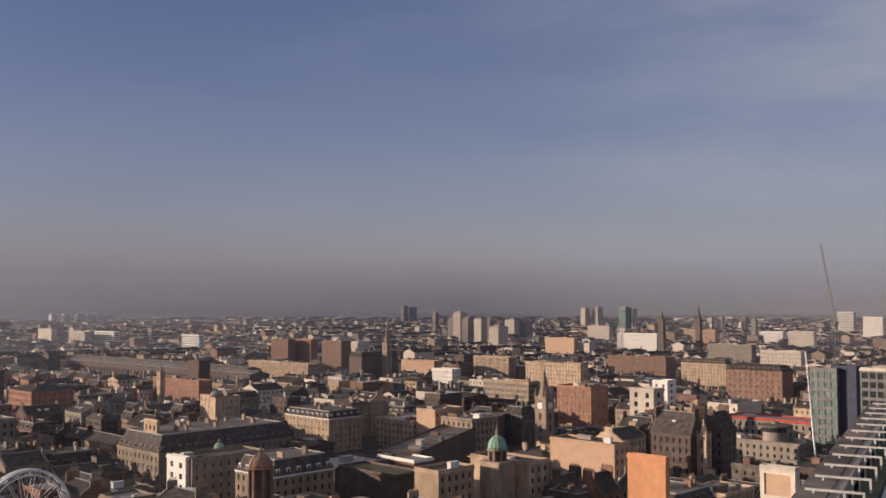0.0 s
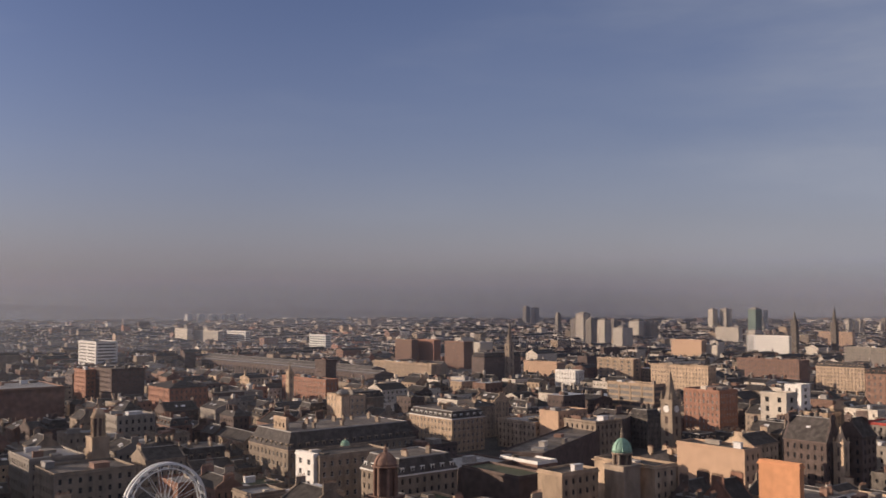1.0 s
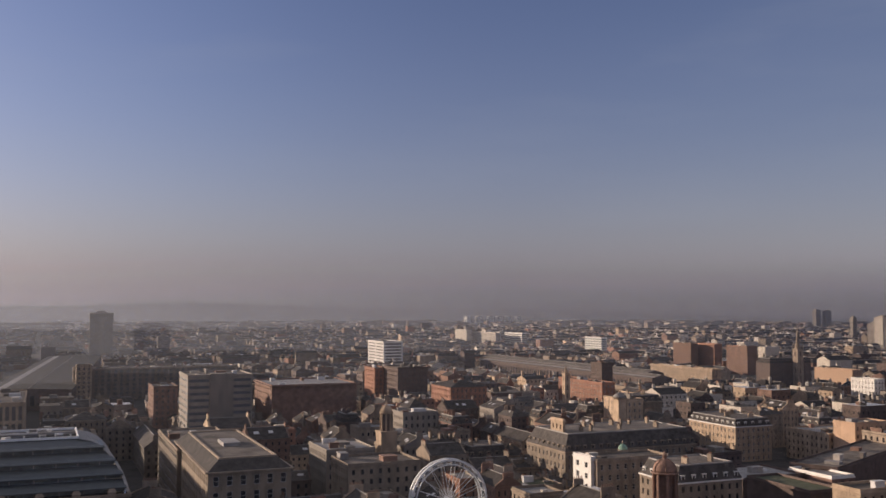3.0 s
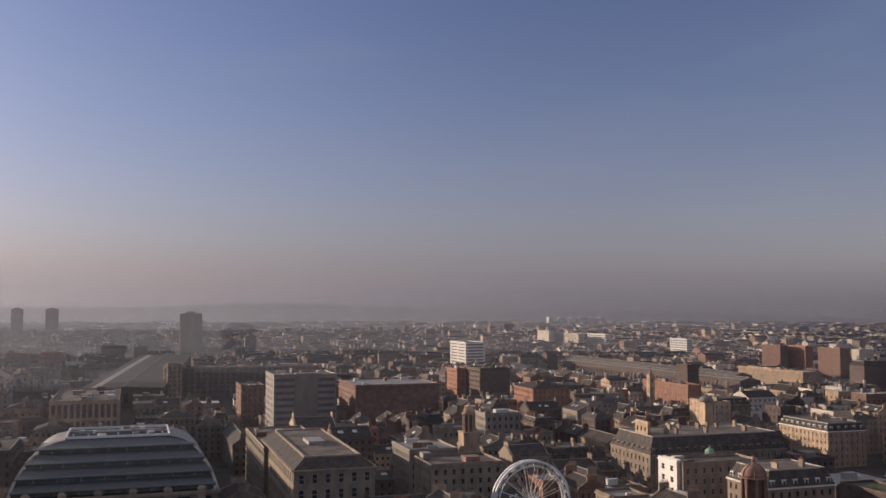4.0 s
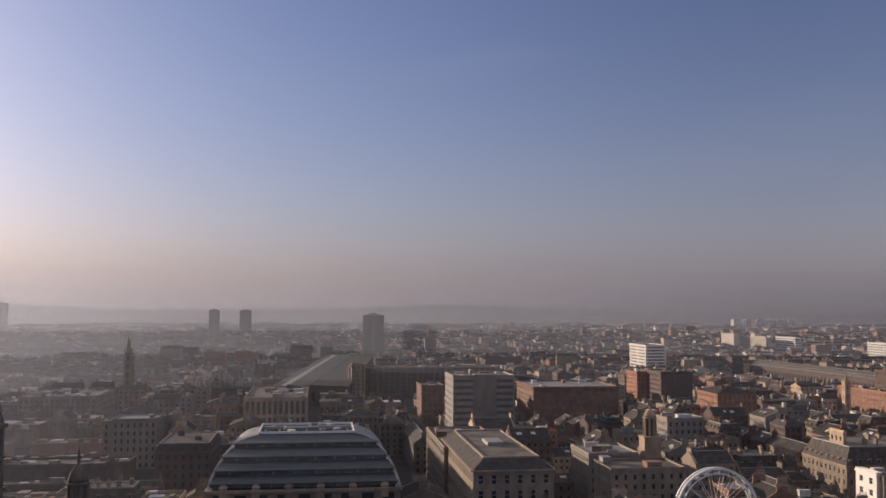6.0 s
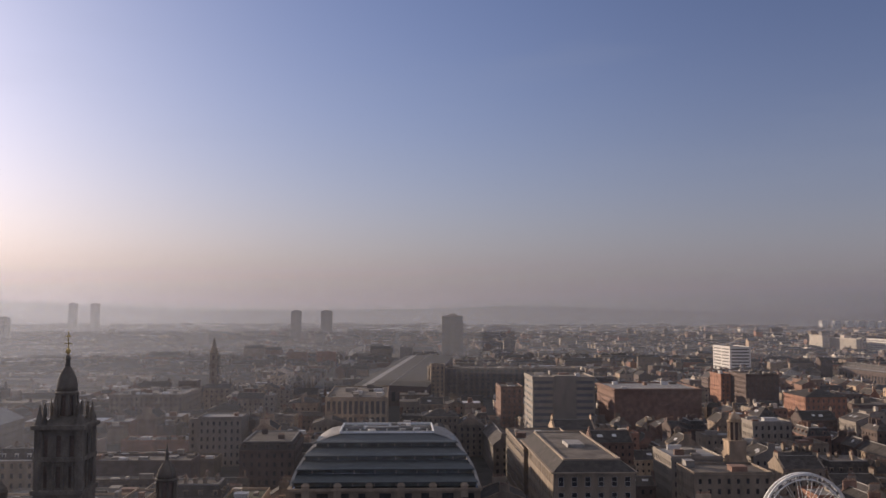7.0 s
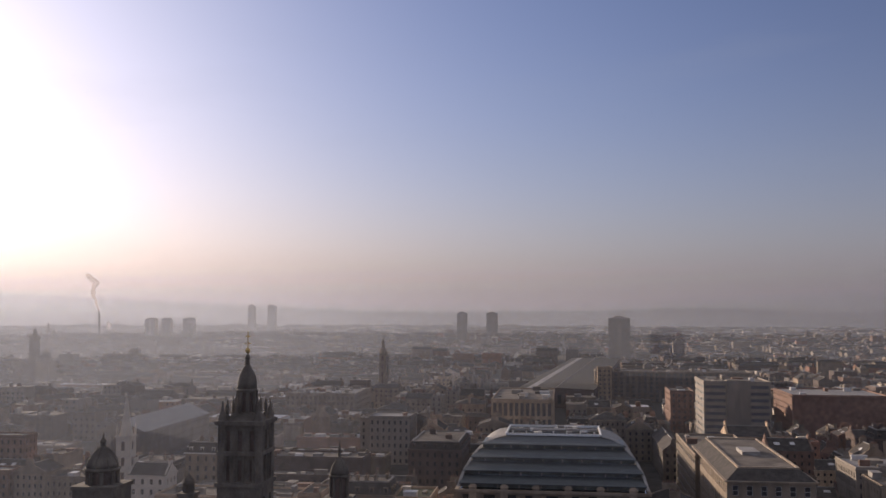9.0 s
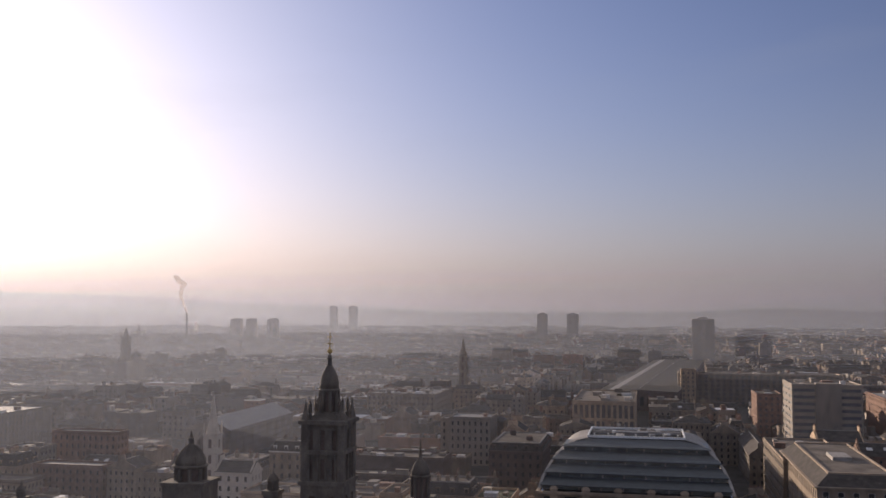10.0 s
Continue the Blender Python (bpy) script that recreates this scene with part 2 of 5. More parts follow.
def walls(shape, rect, z0, h, storey=3.6, bay=3.2, open_w=0.45, open_h=0.58, blind="", gaps=None):
    """One skin of wall with true window openings and their reveals; gaps collects the openings."""
    n = max(1, round((h - z0 - 0.6) / storey))
    step = (h - z0 - 0.6) / n
    known = {}

    def corner(p):
        key = (round(p[0], 3), round(p[1], 3), round(p[2], 3))
        if key not in known:
            known[key] = len(shape.v)
            shape.v.append(p)
        return known[key]

    def face(*pts):
        shape.f.append(tuple(corner(p) for p in pts))
        shape.m.append(0)

    zs = [z0]
    for j in range(n):
        zs += [z0 + step * (j + 0.5 - open_h / 2), z0 + step * (j + 0.5 + open_h / 2)]
    zs.append(h)
    for side, a0, a1, line in sides_of(*rect):
        inward = 1 if side in "sw" else -1
        flip = side in "nw"
        at = (lambda a, z, o=0.0: (a, line + inward * o, z)) if side in "sn" else (lambda a, z, o=0.0: (line + inward * o, a, z))

        def quad(*pts):
            face(*(reversed(pts) if flip else pts))

        long = a1 - a0
        nb = max(1, round((long - 0.8) / bay))
        b = (long - 0.8) / nb
        w = b * open_w
        plain = side in blind or long < 2.5
        edges = [a0]
        for i in range(nb):
            edges += [a0 + 0.4 + b * (i + 0.5) - w / 2, a0 + 0.4 + b * (i + 0.5) + w / 2]
        edges.append(a1)
        for i in range(len(edges) - 1):
            for j in range(len(zs) - 1):
                l, r, lo, hi = edges[i], edges[i + 1], zs[j], zs[j + 1]
                if plain or i % 2 == 0 or j % 2 == 0:
                    quad(at(l, lo), at(r, lo), at(r, hi), at(l, hi))
                else:
                    quad(at(l, lo), at(l, lo, 0.32), at(l, hi, 0.32), at(l, hi))
                    quad(at(r, lo, 0.32), at(r, lo), at(r, hi), at(r, hi, 0.32))
                    quad(at(l, lo), at(r, lo), at(r, lo, 0.32), at(l, lo, 0.32))
                    quad(at(l, hi, 0.32), at(r, hi, 0.32), at(r, hi), at(l, hi))
                    if gaps is not None:
                        gaps.append((side, (l + r) / 2, line, (lo + hi) / 2, r - l, hi - lo))


def ring(shape, rect, out, deep, z0, z1, m=0):
    """A closed moulding or parapet that runs round a house."""
    x0, y0, x1, y1 = rect
    k = len(shape.v)
    for o in (-out, deep):
        for z in (z0, z1):
            shape.v.extend([(x0 + o, y0 + o, z), (x1 - o, y0 + o, z), (x1 - o, y1 - o, z), (x0 + o, y1 - o, z)])
    for i in range(4):
        j = (i + 1) % 4
        shape.f.extend([(k + i, k + j, k + 4 + j, k + 4 + i), (k + 4 + i, k + 4 + j, k + 12 + j, k + 12 + i), (k + 12 + i, k + 12 + j, k + 8 + j, k + 8 + i), (k + 8 + i, k + 8 + j, k + j, k + i)])
        shape.m.extend([m] * 4)


def plant_boxes(rect, h, rnd, busy):
    """Lift heads, tanks, skylights and ducts on a flat roof, as (box, material)."""
    x0, y0, x1, y1 = rect
    w, d = x1 - x0, y1 - y0
    made = []
    for _ in range(int(busy * max(1, w * d / 170) + rnd.random())):
        sx, sy, sz = rnd.uniform(1.2, min(6, w * 0.35)), rnd.uniform(1.2, min(7, d * 0.35)), rnd.uniform(0.5, 2.4)
        px, py = rnd.uniform(x0 + 1, x1 - 1 - sx), rnd.uniform(y0 + 1, y1 - 1 - sy)
        if all(px > b[3] or b[0] > px + sx or py > b[4] or b[1] > py + sy for b, _ in made):
            made.append(((px, py, h - 0.05, px + sx, py + sy, h + sz), rnd.choice((FELT, CONCRETE, CONCRETE, LEAD, PALE, BRICK, SHEEN))))
    return made


def pitched_roof(shape, rect, h, rise, hip=0.0, over=0.3):
    x0, y0, x1, y1 = rect[0] - over, rect[1] - over, rect[2] + over, rect[3] + over
    if x1 - x0 >= y1 - y0:
        k, my = hip * (y1 - y0) / 2, (y0 + y1) / 2
        a, b = (x0 + k, my, h + rise), (x1 - k, my, h + rise)
        p = [(x0, y0, h), (x1, y0, h), (x1, y1, h), (x0, y1, h)]
        shape.poly([p[0], p[1], b, a])
        shape.poly([p[2], p[3], a, b])
        shape.poly([p[3], p[0], a], 0 if hip else 1)
        shape.poly([p[1], p[2], b], 0 if hip else 1)
    else:
        k, mx = hip * (x1 - x0) / 2, (x0 + x1) / 2
        a, b = (mx, y0 + k, h + rise), (mx, y1 - k, h + rise)
        p = [(x0, y0, h), (x1, y0, h), (x1, y1, h), (x0, y1, h)]
        shape.poly([p[1], p[2], b, a])
        shape.poly([p[3], p[0], a, b])
        shape.poly([p[0], p[1], a], 0 if hip else 1)
        shape.poly([p[2], p[3], b], 0 if hip else 1)
    shape.poly([p[3], p[2], p[1], p[0]])
    shape.beam(a, b, 0.35, 2, 0.25)


def mansard_roof(shape, rect, h, rise, dormers=None, inset=None):
    x0, y0, x1, y1 = rect
    i = inset or rise * 0.45
    shape.frustum(x0 - 0.1, y0 - 0.1, x1 + 0.1, y1 + 0.1, h + 0.02, i, i, h + rise, 0, 3)
    ring(shape, (x0 + i, y0 + i, x1 - i, y1 - i), 0.12, 0.4, h + rise - 0.1, h + rise + 0.35, 2)
    if dormers is not None:
        for side, a0, a1, line in sides_of(*rect):
            n = int((a1 - a0 - 2) / 3.6)
            for j in range(n):
                a = a0 + (a1 - a0) * (j + 0.5) / n
                one = Shape()
                on_side(one, side, a - 0.7, a + 0.7, line, h + 0.5, h + 2.1, -0.3, 2.0, 0)
                on_side(one, side, a - 0.85, a + 0.85, line, h + 2.1, h + 2.3, -0.15, 2.2, 0)
                on_side(one, side, a - 0.45, a + 0.45, line, h + 0.8, h + 1.9, -0.27, 0.3, 1)
                dormers.append(one)


def gable_end(shape, rect, h, rise, far_end, rnd):
    """Raised stone gable with a chimney head and pots on its point."""
    x0, y0, x1, y1 = rect
    along_x = x1 - x0 >= y1 - y0
    half = ((y1 - y0) if along_x else (x1 - x0)) / 2
    line = (x1 - 0.55 if along_x else y1 - 0.55) if far_end else (x0 if along_x else y0)
    mid = (y0 + y1) / 2 if along_x else (x0 + x1) / 2
    k, head = len(shape.v), min(rnd.uniform(1.4, 2.6), half * 0.5)
    up = rise * (1 - head / half) + 0.45
    tall = rise + rnd.uniform(1.0, 2.2)
    outline = [(-half, -0.4), (half, -0.4), (half, 0.45), (head, up), (head, tall), (-head, tall), (-head, up), (-half, 0.45)]
    for o in (line, line + 0.55):
        for b, z in outline:
            shape.v.append((o, mid + b, h + z) if along_x else (mid + b, o, h + z))
    n = len(outline)
    shape.f.extend([tuple(k + i for i in range(n)), tuple(k + n + n - 1 - i for i in range(n))])
    shape.f.extend((k + i, k + (i + 1) % n, k + n + (i + 1) % n, k + n + i) for i in range(n))
    shape.m.extend([0] * (n + 2))
    pots = max(2, int(head * 2 / 0.6))
    for i in range(pots):
        b = mid + ((i + 0.5) / pots * 2 - 1) * (head - 0.2)
        px, py = (line + 0.27, b) if along_x else (b, line + 0.27)
        shape.lathe([(0.18, h + tall), (0.15, h + tall + rnd.uniform(0.5, 1.0))], 6, px, py, 1)


def court_roof(shape, rect, h, rise, span):
    """Ridged wings round an open court, in one skin."""
    x0, y0, x1, y1 = rect
    loops = []
    for o, z in ((-0.3, h), (span * 0.28, h + rise * 0.8), (span * 0.5, h + rise), (span * 0.72, h + rise * 0.8), (span, h), (span, h - 2.5)):
        k = len(shape.v)
        shape.v.extend([(x0 + o, y0 + o, z), (x1 - o, y0 + o, z), (x1 - o, y1 - o, z), (x0 + o, y1 - o, z)])
        loops.append(k)
    for a, b in zip(loops, loops[1:]):
        for i in range(4):
            j = (i + 1) % 4
            shape.f.append((a + i, a + j, b + j, b + i))
            shape.m.append(0)
    k = loops[-1]
    shape.f.append((k, k + 1, k + 2, k + 3))
    shape.m.append(0)


def chimney(shape, x, y, z, long, turned, rnd):
    a, b = (long / 2, 0.45) if not turned else (0.45, long / 2)
    t = rnd.uniform(1.6, 2.6)
    shape.box(x - a, y - b, z, x + a, y + b, z + t, 0)
    shape.box(x - a - 0.1, y - b - 0.1, z + t - 0.25, x + a + 0.1, y + b + 0.1, z + t + 0.05, 0)
    n = max(2, int(long / 0.55))
    for i in range(n):
        o = (i + 0.5) / n * 2 - 1
        px, py = (x + o * (a - 0.15), y) if not turned else (x, y + o * (b - 0.15))
        shape.lathe([(0.17, z + t), (0.14, z + t + 0.8)], 6, px, py, 1)


SASHES = {}


def sash(w, h):
    key = (round(w, 2), round(h, 2))
    if key not in SASHES:
        s, f = Shape(), 0.11
        s.box(-w / 2, -0.04, -h / 2, -w / 2 + f, 0.04, h / 2)
        s.box(w / 2 - f, -0.04, -h / 2, w / 2, 0.04, h / 2)
        s.box(-w / 2 + f, -0.04, h / 2 - f, w / 2 - f, 0.04, h / 2)
        s.box(-w / 2 + f, -0.04, -h / 2, w / 2 - f, 0.04, -h / 2 + f)
        s.box(-w / 2 + f, -0.05, -f / 2, w / 2 - f, 0.05, f / 2)
        SASHES[key] = s.data("window", [SASH])
    return SASHES[key]


def house(name, x, y, w, d, h, wall, roof="flat", rise=4.0, turn=GRID, label="", category="building", group="", seen_from=None, sashes=False, storey=3.6, bay=3.2,
          open_w=0.34, open_h=0.52, blind="", roof_mat=None, seed=1, busy=1.0, stacks=2, glass=GLASS, cornice=0.35, trim=None, landmarked=True, base=0.0, roof_top=None, lights=False, inset=None, core=None):
    """A house whose footprint is w by d about (x, y), with walls, glazing, roof and chimneys as parts."""
    # past 560 m paler glass puts the softening of distance haze into the colour
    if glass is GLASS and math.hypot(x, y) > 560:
        glass = HAZE_GLASS
    rnd = random.Random(seed * 7919 + int(abs(x) * 3 + abs(y)))
    ob = thing(name, x, y, turn, label, category, group)
    rect = (-w / 2, -d / 2, w / 2, d / 2)
    s, gaps = Shape(), []
    walls(s, rect, base, h, storey, bay, open_w, open_h, blind, gaps)
    wall_ob = part("wall", s, wall, ob)
    g = Shape()
    g.box(rect[0] + 0.3, rect[1] + 0.3, base + 0.05, rect[2] - 0.3, rect[3] - 0.3, h - 0.62)
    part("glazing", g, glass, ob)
    if cornice:
        c = Shape()
        ring(c, rect, cornice, -0.01, h - 0.5, h - 0.02)
        part("cornice", c, trim or wall, wall_ob)
    if core:
        c = Shape()
        c.box(rect[0] + w * core[0], rect[1] - 0.9, base, rect[0] + w * core[1], rect[1] - 0.02, h + 1.3)
        c.box(rect[0] + w * core[0], rect[1] - 0.02, h + 0.8, rect[0] + w * core[1], rect[1] + 5, h + 1.3)
        part("stair_core", c, wall, ob, "blank stair core")
    r, dormers = Shape(), []
    if roof == "flat":
        x0, y0, x1, y1 = rect
        r.box(x0 + 0.3, y0 + 0.3, h - 0.6, x1 - 0.3, y1 - 0.3, h - 0.05)
        roof_ob = part("roof", r, roof_mat or FELT, ob)
        p = Shape()
        ring(p, rect, 0.02, 0.34, h - 0.01, h + 0.8)
        part("parapet", p, trim or wall, roof_ob)
        for bx, mat in plant_boxes(rect, h, rnd, busy):
            p = Shape()
            p.box(*bx)
            if bx[5] - bx[2] > 1.6:
                p.box(bx[0] - 0.15, bx[1] - 0.15, bx[5] - 0.2, bx[3] + 0.15, bx[4] + 0.15, bx[5] + 0.06)
            part("roof_plant", p, mat, roof_ob)
    elif roof in ("mansard", "court"):
        mansard_roof(r, rect, h, rise, dormers if not inset else None, inset)
        if roof == "court":
            r = Shape()
            court_roof(r, rect, h + 0.02, rise, min(13.0, w * 0.4, d * 0.4))
        roof_ob = part("roof", r, [roof_mat or SLATE, wall, LEAD, roof_top or FELT], ob)
        if inset:
            p, top = Shape(), h + rise
            p.box(-w * 0.12, -d * 0.1, top - 0.05, w * 0.1, d * 0.06, top + 1.3)
            part("roof_hatch", p, LEAD, roof_ob)
            p = Shape()
            ring(p, (rect[0] + inset, rect[1] + inset, rect[2] - inset, rect[3] - inset), 0.25, 0.45, top - 0.1, top + 0.45)
            part("roof_kerb", p, trim or wall, roof_ob)
        for one in dormers:
            part("dormer", one, [trim or wall, GLASS], roof_ob)
    else:
        pitched_roof(r, rect, h + 0.02, rise, 0.0 if roof == "gable" else 1.0)
        roof_ob = part("roof", r, [roof_mat or SLATE, wall, LEAD], ob)
        # skylights scattered at random; their bright colour puts small glints on the slates
        if lights:
            for k in range(rnd.randint(0, 2)):
                q, e, span = rnd.uniform(0.3, 0.5), rnd.uniform(-0.6, 0.6), rnd.uniform(0.6, 1.4)
                p, lo, hi = Shape(), q, q + 0.2
                if w >= d:
                    mid, run = e * w / 2, d / 2
                    pts = [(mid - span, -run * (1 - lo), lo), (mid + span, -run * (1 - lo), lo), (mid + span, -run * (1 - hi), hi), (mid - span, -run * (1 - hi), hi)]
                else:
                    mid, run = e * d / 2, w / 2
                    pts = [(-run * (1 - lo), mid + span, lo), (-run * (1 - lo), mid - span, lo), (-run * (1 - hi), mid - span, hi), (-run * (1 - hi), mid + span, hi)]
                top = [(a, b, h + rise * c + 0.25) for a, b, c in pts]
                low = [(a, b, h + rise * c - 0.1) for a, b, c in pts]
                p.poly(top)
                for k2 in range(4):
                    p.poly([low[k2], low[(k2 + 1) % 4], top[(k2 + 1) % 4], top[k2]])
                part("skylight", p, SHEEN, roof_ob)
    if roof == "gable" and stacks:
        for far_end in (False, True):
            c = Shape()
            gable_end(c, rect, h, rise, far_end, rnd)
            part("gable_end", c, [wall, BRICK], roof_ob)
    elif roof != "flat" and stacks:
        for i in range(stacks):
            c = Shape()
            o = ((i + 0.5) / stacks * 2 - 1) * 0.8
            if roof == "court":
                px, py = (o * w / 2, -d / 2 + 5.0) if i % 2 else (-w / 2 + 5.0, o * d / 2)
            elif w >= d:
                px, py = o * w / 2, rnd.choice((-0.2, 0.2)) * d
            else:
                px, py = rnd.choice((-0.2, 0.2)) * w, o * d / 2
            if roof in ("mansard", "court"):
                z = h + rise * 0.6 if roof == "court" else h + rise - 0.15
                c.box(px - 0.4, py - 0.4, h - 0.2, px + 0.4, py + 0.4, z + 0.1)
                chimney(c, px, py, z, rnd.uniform(1.6, 3.2), w >= d, rnd)
            else:
                z = h + 0.3 + rise * 0.55
                c.box(px - 0.4, py - 0.4, h - 0.2, px + 0.4, py + 0.4, z + 0.1)
                chimney(c, px, py, z, rnd.uniform(1.6, 3.2), w >= d, rnd)
            part("chimney", c, [wall, BRICK], roof_ob)
    if sashes:
        for side, a, line, z, ww, hh in gaps:
            if side in "ne":
                continue
            q = new("window", sash(ww, hh))
            q.parent = wall_ob
            q.matrix_local = pose(a, line + 0.2, z) if side == "s" else pose(line + 0.2, a, z, 0, 0, 90)
    if landmarked:
        landmark(x, y, math.hypot(w, d) / 2, h * 0.55 if seen_from is None else seen_from)
    return ob


# ---- towers, domes and other landmarks ----
def pinnacle(shape, x, y, z, r, tall, m=0):
    shape.lathe([(r, z), (r, z + tall * 0.4), (r * 1.25, z + tall * 0.42), (r * 0.9, z + tall * 0.55), (0.05, z + tall)], 6, x, y, m)


def tower_block(x, y, w, d, z, wall, label, turn=GRID, storey=2.9, rounded=False, cap=True, name="tower_block"):
    """A block of flats: slab walls with rows of windows, stair core, roof house."""
    ob = thing(name, x, y, turn, label, "tower")
    rect = (-w / 2, -d / 2, w / 2, d / 2)
    s = Shape()
    walls(s, rect, 0, z, storey, 3.4, 0.5, 0.45, "e", None)
    part("wall", s, wall, ob)
    g = Shape()
    g.box(rect[0] + 0.3, rect[1] + 0.3, 0.1, rect[2] - 0.3, rect[3] - 0.3, z - 0.62)
    part("glazing", g, GLASS, ob)
    r = Shape()
    r.box(rect[0] - 0.2, rect[1] - 0.2, z - 0.3, rect[2] + 0.2, rect[3] + 0.2, z + 0.5)
    part("roof", r, CONCRETE, ob)
    c = Shape()
    c.box(-w * 0.08, -d / 2 - 0.7, 0, w * 0.08, -d / 2 + 0.2, z + 0.6)
    part("stair_core", c, wall, ob)
    if rounded:
        c = Shape()
        c.lathe([(w * 0.5, z + 0.5), (w * 0.45, z + 2.2), (w * 0.3, z + 3.6), (w * 0.1, z + 4.2)], 16)
        part("roof_dome", c, CONCRETE, ob)
    elif cap:
        c = Shape()
        c.box(-w * 0.22, -d * 0.3, z + 0.5, w * 0.2, d * 0.3, z + 3.6)
        part("roof_house", c, CONCRETE, ob)
        c = Shape()
        c.beam((w * 0.1, 0, z + 3.6), (w * 0.1, 0, z + 8), 0.25)
        part("mast", c, IRON, ob)
    landmark(x, y, math.hypot(w, d) / 2, z * 0.25)
    return ob


def church_spire(x, y, r, z_tower, z_tip, wall, label, name="church_spire", clock=False, cap=None, seen_from=None, square=True):
    """Square tower with openings over a dark core, corner pinnacles and a tapering spire."""
    ob = thing(name, x, y, GRID, label, "spire")
    s = Shape()
    walls(s, (-r, -r, r, r), 0, z_tower, 6.5, r * 1.2, 0.3, 0.6, "", None)
    part("tower", s, wall, ob)
    # plain dark box behind the openings; no slats are modelled
    g = Shape()
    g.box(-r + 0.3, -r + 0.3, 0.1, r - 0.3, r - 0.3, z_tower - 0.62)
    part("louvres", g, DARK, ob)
    g = Shape()
    ring(g, (-r, -r, r, r), r * 0.12, -0.01, z_tower - 0.5, z_tower + 0.25)
    ring(g, (-r, -r, r, r), r * 0.08, -0.01, z_tower * 0.74, z_tower * 0.74 + 0.5)
    part("cornice", g, wall, ob)
    t = z_tip - z_tower
    s = Shape()
    s.lathe([(r * 1.05, z_tower - 0.1), (r * 0.85, z_tower + t * 0.12), (r * 0.42, z_tower + t * 0.5), (r * 0.46, z_tower + t * 0.52), (0.12, z_tip)], 8, turn=math.pi / 8)
    part("spire", s, cap or wall, ob)
    for sx in (-1, 1):
        for sy in (-1, 1):
            s = Shape()
            pinnacle(s, sx * r * 0.9, sy * r * 0.9, z_tower + 0.2, r * 0.16, t * 0.3)
            part("pinnacle", s, wall, ob)
    if clock:
        for k in range(4):
            s = Shape()
            s.lathe([(r * 0.5, 0), (r * 0.5, 0.2), (r * 0.42, 0.22)], 20)
            c = part("clock_face", s, WHITE, ob, "pale round clock face")
            c.matrix_local = pose(0, 0, z_tower * 0.86, 0, 0, 90 * k) @ pose(0, -r - 0.02, 0, 90, 0, 0)
    s = Shape()
    s.beam((0, 0, z_tip - 0.3), (0, 0, z_tip + t * 0.12), 0.12)
    s.beam((-0.5, 0, z_tip + t * 0.07), (0.5, 0, z_tip + t * 0.07), 0.1)
    part("finial", s, IRON, ob)
    landmark(x, y, r * 2, z_tower * 0.5 if seen_from is None else seen_from)
    return ob


def domed_turret(x, y, r, z_base, z_drum, z_dome, z_tip, wall, dome, label, name="domed_turret", n=16, base=None, seen_from=None):
    """Round turret: drum, darkened for shaded openings when tall, ribbed dome, lantern and finial, on a square plinth.
    """
    ob = thing(name, x, y, GRID, label, "turret")
    b = base or r * 1.3
    s = Shape()
    s.box(-b, -b, 0, b, b, z_base)
    s.box(-b - 0.3, -b - 0.3, z_base - 0.6, b + 0.3, b + 0.3, z_base + 0.1)
    part("plinth", s, wall, ob)
    # closed drum; its dark colour stands in for shade inside open arches
    s = Shape()
    s.lathe([(r * 0.8, z_base), (r * 0.8, z_drum)], n)
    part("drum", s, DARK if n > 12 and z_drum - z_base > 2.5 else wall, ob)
    for i in range(8):
        a = 2 * math.pi * (i + 0.5) / 8
        s = Shape()
        s.lathe([(r * 0.14, z_base + 0.1), (r * 0.12, z_drum)], 8, r * 0.92 * math.cos(a), r * 0.92 * math.sin(a))
        part("column", s, wall, ob)
    s = Shape()
    s.lathe([(r * 1.02, z_drum - 0.35), (r * 1.14, z_drum), (r * 1.1, z_drum + 0.25), (r * 0.9, z_drum + 0.3)], n)
    part("cornice", s, wall, ob)
    t = z_dome - z_drum
    curve = ((0.98, 0), (0.97, 0.2), (0.9, 0.42), (0.76, 0.62), (0.55, 0.8), (0.3, 0.93), (0.16, 1.0))
    if dome is DARK_STONE and n > 12:
        curve = ((0.98, 0), (0.95, 0.18), (0.84, 0.4), (0.65, 0.6), (0.43, 0.78), (0.22, 0.92), (0.12, 1.0))
    s = Shape()
    s.lathe([(r * k, z_drum + 0.3 + (t - 0.3) * q) for k, q in curve], n)
    part("dome", s, dome, ob, smooth=n > 8)
    for i in range(n // 2):
        a = 4 * math.pi * i / n
        s = Shape()
        rows = [(k + 0.012, q) for k, q in curve[:6]]
        for (k0, q0), (k1, q1) in zip(rows, rows[1:]):
            s.beam((r * k0 * math.cos(a), r * k0 * math.sin(a), z_drum + 0.3 + (t - 0.3) * q0), (r * k1 * math.cos(a), r * k1 * math.sin(a), z_drum + 0.3 + (t - 0.3) * q1), r * 0.06)
        part("rib", s, dome, ob)
    s = Shape()
    q = z_tip - z_dome
    s.lathe([(r * 0.18, z_dome - 0.1), (r * 0.18, z_dome + q * 0.3), (r * 0.24, z_dome + q * 0.33), (r * 0.1, z_dome + q * 0.5), (0.06, z_tip)], 8)
    part("lantern", s, wall, ob)
    landmark(x, y, r * 1.6, z_base if seen_from is None else seen_from)
    return ob


